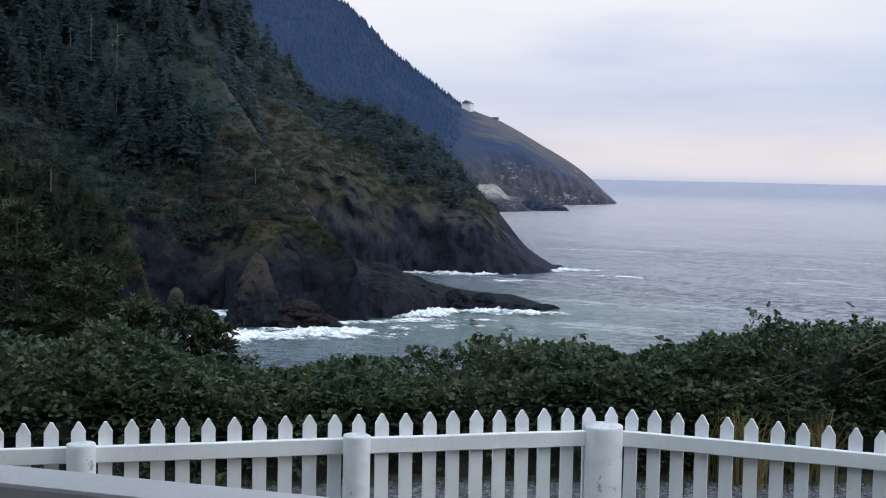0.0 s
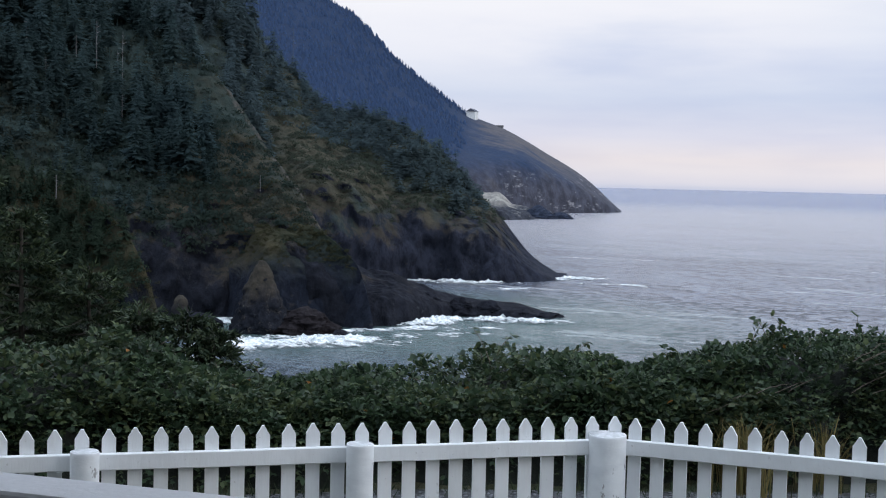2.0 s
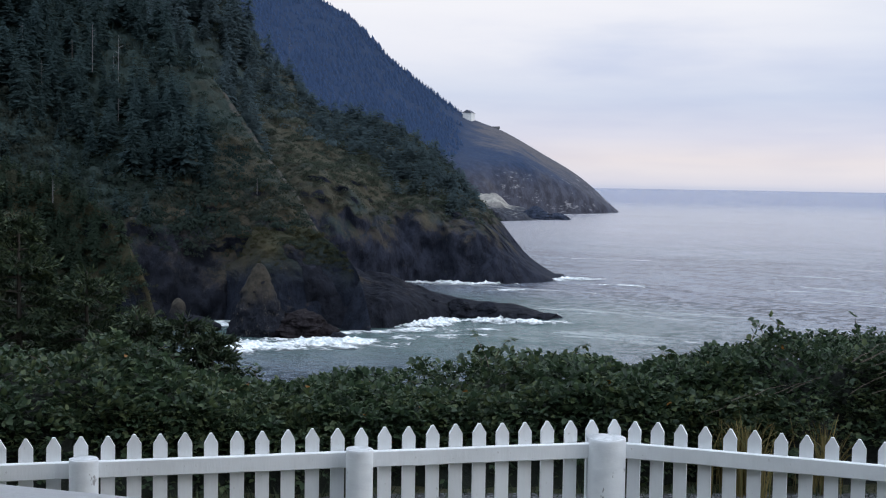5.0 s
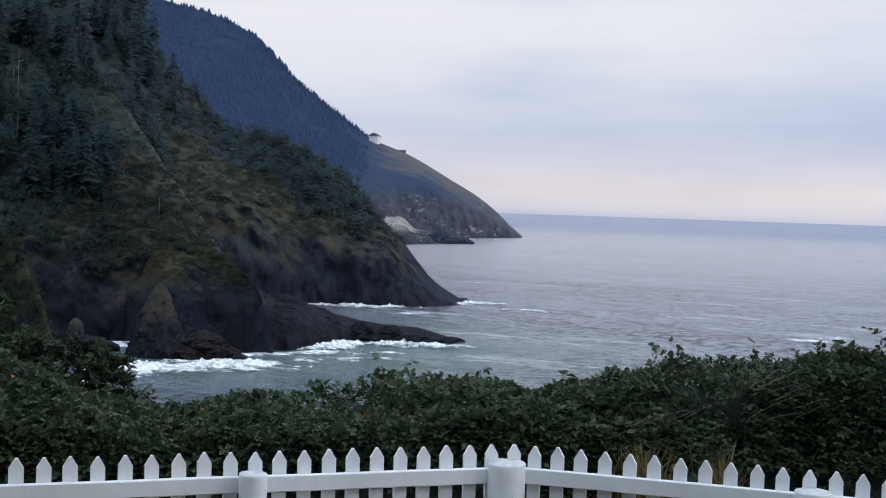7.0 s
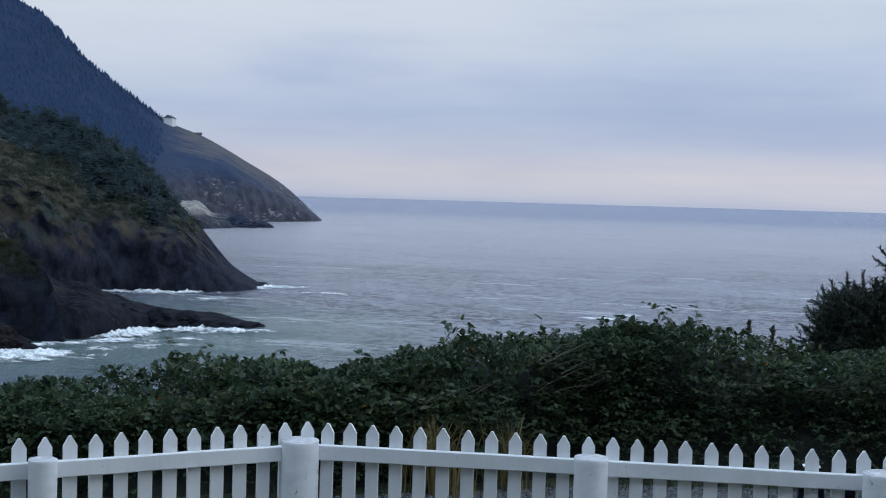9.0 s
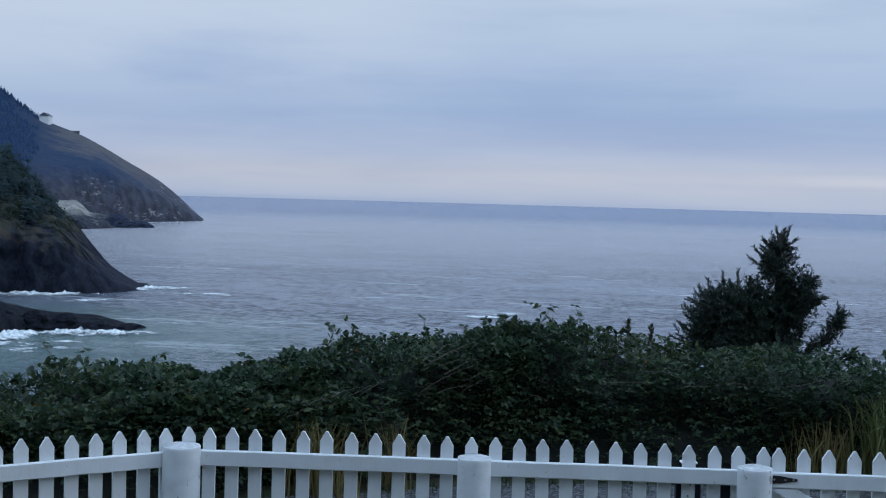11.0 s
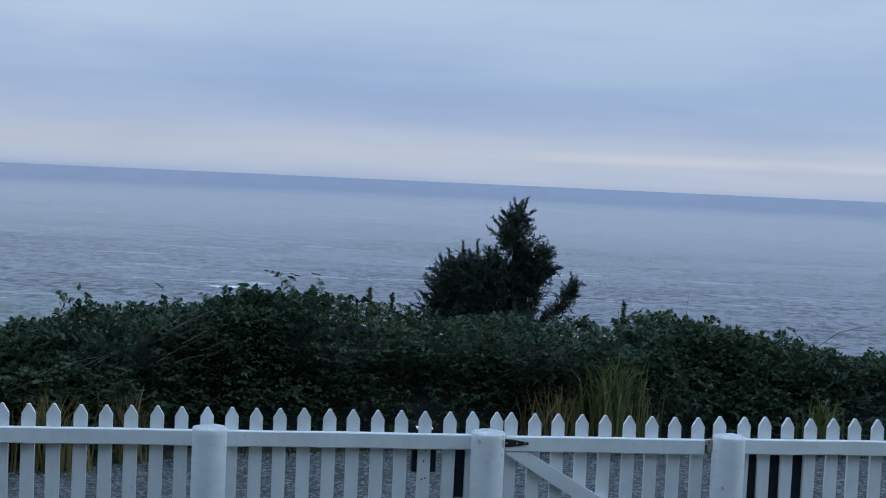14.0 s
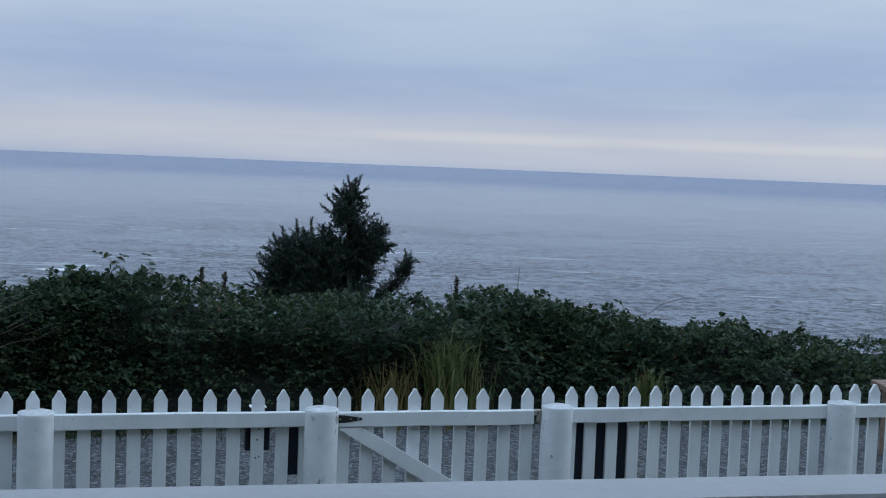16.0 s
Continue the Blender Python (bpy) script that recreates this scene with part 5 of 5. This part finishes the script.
def young_spruce(label, x, y, z, h, w, seed):
    """A bushy young spruce: flat drooping boughs with upturned tips, twigs to both sides."""
    rnd = np.random.default_rng(seed)
    root = tagged(new("spruce_tree"), label, "tree")
    root.location = (x, y, z)
    part("trunk", tube(bmesh.new(), [(0, 0, -0.5), (0.03, 0, h * 0.5), (0, 0, h)], 0.07, 0.012, 7), BARK, root)
    wood = bmesh.new()
    c, d, n, s = [], [], [], []

    def twig(p, w, length):
        o = w.orthogonal().normalized()
        o2 = w.cross(o)
        for i in range(13):
            a = rnd.uniform(0, 6.28)
            side = o * math.cos(a) + o2 * math.sin(a)
            c.append(tuple(p + w * length * (i / 14))), d.append(tuple(w + side * 0.8)), n.append(tuple(side.cross(w)))
            s.append(rnd.uniform(0.052, 0.085))

    for i in range(14):
        a = rnd.uniform(0, 6.28)
        twig(Vector((0, 0, h * 0.9 + 0.1 * h * i / 14)), Vector((math.cos(a) * 0.6, math.sin(a) * 0.6, 0.8)).normalized(), 0.14)
    z0 = 0.3
    while z0 < h:
        u = z0 / h
        reach = w * (1 - u) ** 0.7 + 0.10
        for j in range(7):
            a = rnd.uniform(0, 6.28)
            r1 = reach * rnd.uniform(0.65, 1.1)
            out = Vector((math.cos(a), math.sin(a), 0))
            side = Vector((-out.y, out.x, 0))
            drop = rnd.uniform(0.05, 0.3)
            spine = [Vector((0, 0, z0)) + out * r1 * t + Vector((0, 0, r1 * (0.25 * t - (0.45 + drop) * t * t + 0.32 * t ** 4))) for t in np.linspace(0, 1, 7)]
            tube(wood, spine, 0.014, 0.003, 4)
            for i in range(int(9 + 15 * r1)):
                t = rnd.uniform(0.03, 1.0)
                q = min(int(t * 6), 5)
                p = spine[q].lerp(spine[q + 1], t * 6 - q)
                way_ = (out * 0.8 + side * rnd.choice((-1, 1)) * rnd.uniform(0.3, 1.0) + Vector((0, 0, rnd.normal() * 0.22))).normalized()
                twig(p, way_, rnd.uniform(0.10, 0.24) * (1.2 - 0.5 * t))
        z0 += 0.13 + 0.10 * (1 - u)
    tagged(part("branchwork", wood, BARK, root), kind="stuff")
    leaves("crown", "dark green needled boughs", c, d, n, s, YOUNG, root, 0.28, True)


for x, y, top, h, w, seed in ((-12.3, 8.1, 2.3, 4.6, 1.6, 21), (-11.4, 8.1, 1.75, 4.0, 1.4, 22), (-10.7, 8.4, 1.25, 3.6, 1.4, 23), (-10.05, 8.5, 0.85, 3.0, 1.3, 24), (-9.35, 8.5, 0.85, 2.8, 1.4, 25), (-9.0, 8.5, 0.72, 2.6, 1.1, 26)):
    young_spruce("bushy dark young spruce behind the hedge", x, y, top - h, h, w, seed)

# ---- fence ----
TH = 0.02


def picket_mesh(width, top, bottom, mat):
    me = bpy.data.meshes.new("picket")
    w = width / 2
    out = [(-w, bottom), (w, bottom), (w, top - 0.046), (0.006, top), (-0.006, top), (-w, top - 0.046)]
    v = [(x, -TH / 2, z) for x, z in out] + [(x, TH / 2, z) for x, z in out]
    f = [(0, 1, 2, 3, 4, 5), (11, 10, 9, 8, 7, 6)] + [((i + 1) % 6, i, i + 6, (i + 1) % 6 + 6) for i in range(6)]
    me.from_pydata(v, [], f)
    me.materials.append(mat)
    return me


PICKETS = [picket_mesh(w, t, 0.05, WHITE) for w, t in ((0.066, 1.0), (0.067, 1.002), (0.065, 0.997), (0.066, 0.999))]


def picket(parent, base, way, s, drop=0.0):
    p = base + way * s
    ob = new("picket", PICKETS[int(rng.integers(len(PICKETS)))])
    ob.parent = parent
    ob.matrix_basis = turned(p.x, p.y, way.x, way.y, drop) @ Matrix.Rotation(rng.normal() * 0.0025, 4, "Y")
    return ob


def fence_post(parent, x, y, radius, top, seed):
    """A round timber post with a worn rim."""
    bm = bmesh.new()
    sides, rows = 28, []
    for h, r in ((-0.3, 1.02), (0.0, 1.02), (0.35, 1.0), (0.7, 0.985), (top - 0.02, 0.985), (top - 0.005, 0.985), (top, 0.955), (top - 0.002, 0.5)):
        ring = []
        for j in range(sides):
            a = 2 * math.pi * j / sides
            g = radius * r * (1 + 0.03 * noise.noise(Vector((math.cos(a) * 1.3, math.sin(a) * 1.3, h * 3 + seed))))
            ring.append(bm.verts.new((x + g * math.cos(a), y + g * math.sin(a), h + 0.004 * noise.noise(Vector((math.cos(a), math.sin(a), seed))))))
        rows.append(ring)
    for a, b in zip(rows, rows[1:]):
        for j in range(sides):
            bm.faces.new((a[j], a[(j + 1) % sides], b[(j + 1) % sides], b[j]))
    bm.faces.new(rows[-1])
    ob = part("post", bm, POST_PAINT, parent)
    ob.data.shade_smooth()
    return ob


def fence_rail(parent, base, way, s0, s1, z0=0.812, z1=0.890):
    a, b = base + way * s0, base + way * s1
    side = Vector((way.y, -way.x)) * 0.031
    bm, rings, n = bmesh.new(), [], 14
    for i in range(n + 1):
        f = i / n
        p = a.lerp(b, f) + side
        q = Vector((p.x * 2.3, p.y * 2.3, z0 * 9))
        dz, dy = 0.0035 * noise.noise(q), 0.003 * noise.noise(q + Vector((5, 0, 9)))
        worn = 0.003 * noise.noise(q * 3.1)
        m = turned(p.x, p.y, way.x, way.y)
        e = 0.004
        ring = [(-0.019, z0 + e + worn), (-0.019, z1 - e), (-0.019 + e, z1), (0.019 - e, z1), (0.019, z1 - e), (0.019, z0 + e), (0.019 - e, z0), (-0.019 + e, z0 + worn)]
        rings.append([bm.verts.new(m @ Vector((0, y + dy, z + dz))) for y, z in ring])
    for r, t in zip(rings, rings[1:]):
        for j in range(8):
            bm.faces.new((r[j], t[j], t[(j + 1) % 8], r[(j + 1) % 8]))
    bm.faces.new(rings[0][::-1])
    bm.faces.new(rings[-1])
    bmesh.ops.recalc_face_normals(bm, faces=bm.faces)
    return part("rail", bm, WHITE, parent)


fence = tagged(new("picket_fence"), "white-painted picket fence with round posts along the lane", "fence")
POSTS = [(-6.50, 1.80, 0.068), (-5.69, 2.79, 0.068), (-4.878, 3.79, 0.067), (-4.067, 4.789, 0.067), (-3.274, 5.806, 0.096), (-1.845, 6.205, 0.086),
         (-0.504, 6.58, 0.087), (0.727, 6.924, 0.084), (2.392, 7.39, 0.079), (3.75, 7.77, 0.079), (5.1, 8.15, 0.079)]
for i, (x, y, r) in enumerate(POSTS):
    fence_post(fence, x, y, r, 0.925 if i == 4 else 0.918, i * 3.1)
for i in range(51):
    picket(fence, Q, DL, -i * 0.1209)
for i in range(24):
    picket(fence, Q, DR, 0.103 + 0.1226 * i)
for i in range(32):
    picket(fence, Q, DR, 4.126 + 0.1263 * i)
for a, b in ((-6.1, -4.405), (-4.4, -2.645), (-2.64, -1.36), (-1.355, 0.0)):
    fence_rail(fence, Q, DL, a, b)
for a, b in ((0.03, 1.47), (1.475, 2.865), (4.145, 5.87), (5.875, 8.2)):
    fence_rail(fence, Q, DR, a, b)

gate = tagged(new("picket_gate"), "closed white picket gate with a diagonal brace", "gate")
for i in range(9):
    picket(gate, Q, DR, 2.996 + 0.1261 * i, -0.001 * i)
fence_rail(gate, Q, DR, 2.965, 4.03, 0.806, 0.884)
a = Q + DR * 2.97 + Vector((0.2693, -0.9631)) * 0.030
brace = bmesh.new()
m = turned(a.x, a.y, DR.x, DR.y, 0.0)
out = [(0.0, 0.803), (0.12, 0.803), (1.02, 0.275), (1.02, 0.205), (0.96, 0.205), (0.0, 0.795)]
front = [brace.verts.new(m @ Vector((x, -0.017, z))) for x, z in out]
rear = [brace.verts.new(m @ Vector((x, 0.017, z))) for x, z in out]
brace.faces.new(front)
brace.faces.new(rear[::-1])
for i in range(6):
    brace.faces.new((front[i], rear[i], rear[(i + 1) % 6], front[(i + 1) % 6]))
part("brace", brace, WHITE, gate)
strap = bmesh.new()
out = [(-0.02, 0.872), (0.03, 0.870), (0.115, 0.856), (0.115, 0.846), (0.03, 0.832), (-0.02, 0.830)]
front = [strap.verts.new(m @ Vector((x, -0.026, z))) for x, z in out]
rear = [strap.verts.new(m @ Vector((x, -0.0195, z))) for x, z in out]
strap.faces.new(front)
strap.faces.new(rear[::-1])
for i in range(6):
    strap.faces.new((front[i], rear[i], rear[(i + 1) % 6], front[(i + 1) % 6]))
hinge = part("hinge", strap, IRON, gate, "black iron strap hinge")
for dx, dz in ((0.0, 0.851), (0.055, 0.851), (0.095, 0.851)):
    bolt = bmesh.new()
    bmesh.ops.create_cone(bolt, cap_ends=True, segments=8, radius1=0.0055, radius2=0.004, depth=0.005, matrix=m @ Matrix.Translation((dx, -0.0285, dz)) @ Matrix.Rotation(math.pi / 2, 4, "X"))
    part("bolt", bolt, STEEL, hinge)
b = Q + DR * 4.055 + Vector((0.2693, -0.9631)) * 0.03
latch = block(bmesh.new(), (0.05, 0.02, 0.03), turned(b.x, b.y, DR.x, DR.y, 0.868), 0.003)
block(latch, (0.02, 0.03, 0.07), turned(b.x + 0.01, b.y, DR.x, DR.y, 0.85), 0.003)
latch_plate = part("latch", latch, STEEL, gate, "rusty metal gate latch")
bolt = bmesh.new()
bmesh.ops.create_cone(bolt, cap_ends=True, segments=8, radius1=0.006, radius2=0.004, depth=0.006, matrix=turned(b.x, b.y, DR.x, DR.y, 0.868) @ Matrix.Translation((0, -0.0125, 0)) @ Matrix.Rotation(math.pi / 2, 4, "X"))
part("bolt", bolt, IRON, latch_plate)

# boards fixed to the lane side of the fence
for s0, s1, z0, z1, label in ((2.715, 2.80, 0.55, 0.83, "narrow dark board fixed behind the fence"), (4.20, 4.615, 0.30, 0.83, "blue-black signboard fixed behind the white fence")):
    p = Q + DR * ((s0 + s1) / 2) + Vector((-0.2693, 0.9631)) * 0.022
    sign = tagged(new("signboard"), label, "sign")
    part("board", block(bmesh.new(), (s1 - s0, 0.02, z1 - z0), turned(p.x, p.y, DR.x, DR.y, (z0 + z1) / 2), 0.003), BOARD, sign)
p = Q + DR * 2.557 + Vector((-0.2693, 0.9631)) * 0.045
box = tagged(new("leaflet_box"), "small dark box with a white lid on the fence", "box")
part("body", block(bmesh.new(), (0.125, 0.06, 0.13), turned(p.x, p.y, DR.x, DR.y, 0.745), 0.004), BOARD, box)
part("lid", block(bmesh.new(), (0.085, 0.06, 0.008), turned(p.x, p.y, DR.x, DR.y, 0.904), 0.003), WHITE, box, "white lid")
part("bracket", block(bmesh.new(), (0.03, 0.02, 0.10), turned(p.x, p.y, DR.x, DR.y, 0.85), 0.003), BOARD, box)

for dx, dz in ((0.004, 0.798), (-0.006, 0.742), (0.005, 0.655), (-0.012, 0.648)):
    q = Q + DR * (2.557 + dx) + Vector((0.2693, -0.9631)) * 0.012
    bolt = bmesh.new()
    bmesh.ops.create_cone(bolt, cap_ends=True, segments=8, radius1=0.005, radius2=0.0035, depth=0.006, matrix=turned(q.x, q.y, DR.x, DR.y, dz) @ Matrix.Rotation(math.pi / 2, 4, "X"))
    part("bolt", bolt, IRON, box, "small dark bolt head")

# wooden bench end by the lane
bench = tagged(new("wooden_bench"), "weathered brown wooden bench beside the lane", "bench")
for i in range(3):
    part("slat", block(bmesh.new(), (1.3, 0.11, 0.05), turned(4.14, 9.95 + 0.13 * i, 1, 0.1, 0.60), 0.006), WOOD, bench)
for dx in (-0.5, 0.5):
    part("leg", block(bmesh.new(), (0.09, 0.34, 0.575), turned(4.14 + dx, 10.08 + dx * 0.1, 1, 0.1, 0.287), 0.006), WOOD, bench)
part("backrest", block(bmesh.new(), (0.10, 0.06, 0.36), turned(3.82, 10.3, 1, 0.1, 0.77), 0.006), plain("pale_weathered_wood", (0.34, 0.32, 0.29), 0.7, 0, 25), bench)

# ---- porch ----
porch = tagged(new("porch_rail"), "broad white-painted porch handrail", "railing")


def cap(a, b, wide=0.14):
    a, b = Vector(a), Vector(b)
    d = (b - a).normalized()
    n = Vector((d.y, -d.x)) * wide / 2
    mid = (a + b) / 2 + n
    part("handrail", block(bmesh.new(), ((b - a).length + 0.02, wide, 0.04), turned(mid.x, mid.y, d.x, d.y, 1.58), 0.006), RAIL_PAINT, porch)
    part("skirt", block(bmesh.new(), ((b - a).length, 0.04, 0.10), turned(mid.x, mid.y, d.x, d.y, 1.508), 0.004), RAIL_PAINT, porch)


cap((-3.6, 1.072), (-1.32, 1.866))
cap((-1.32, 1.872), (-0.80, 2.170))
cap((-0.80, 2.178), (3.0, 3.088), 0.16)
for x, y in ((-3.5, 1.03), (-1.30, 1.79), (-0.78, 2.09), (1.1, 2.55), (2.9, 2.98)):
    part("post", block(bmesh.new(), (0.09, 0.09, 0.76), Matrix.Translation((x + 0.02, y - 0.02, 1.075)), 0.004), RAIL_PAINT, porch)
floor = block(bmesh.new(), (8.0, 5.6, 0.69), turned(-0.35, -0.55, 1, 0.25, 0.345), 0.01)
me = bpy.data.meshes.new("floor")
floor.to_mesh(me)
floor.free()
me.materials.append(DECK)
tagged(new("floor", me), "dark grey painted porch floor", "floor", kind="structure")
# unseen wall, built tall to hold back sky light from behind
wall = block(bmesh.new(), (15.0, 0.3, 7.4), turned(0.5, -3.3, 1, 0.25, 3.7), 0.01)
me = bpy.data.meshes.new("wall_house")
wall.to_mesh(me)
wall.free()
me.materials.append(SIDING)
tagged(new("wall_house", me), "plain white house wall, unseen, behind the porch", "wall", kind="structure")
roof = block(bmesh.new(), (8.6, 6.0, 0.2), turned(-0.25, -0.35, 1, 0.25, 3.55), 0.01)
me = bpy.data.meshes.new("ceiling")
roof.to_mesh(me)
roof.free()
me.materials.append(SIDING)
tagged(new("ceiling", me), "plain white porch ceiling", "ceiling", kind="structure")

# ---- low growth thickening the slopes ----
TUSSOCKS = [bush(1.0, rng, 24) for _ in range(8)]
scatter("scrub", "low olive scrub thickening the headland slope", "scrub", TUSSOCKS,
        spots_on(point, 6000, 0.6, 1.7, lambda u, v, p: soft(p[2], -12, -2) * soft(u, 0.3, 0.5)), SCRUB)
scatter("scrub", "low brown and olive scrub on the spur slope", "scrub", TUSSOCKS,
        spots_on(spur, 3000, 0.5, 1.3, lambda u, v, p: soft(p[2], -16, -8) * soft(0.70 - u, 0, 0.06)), NOSE_SCRUB)
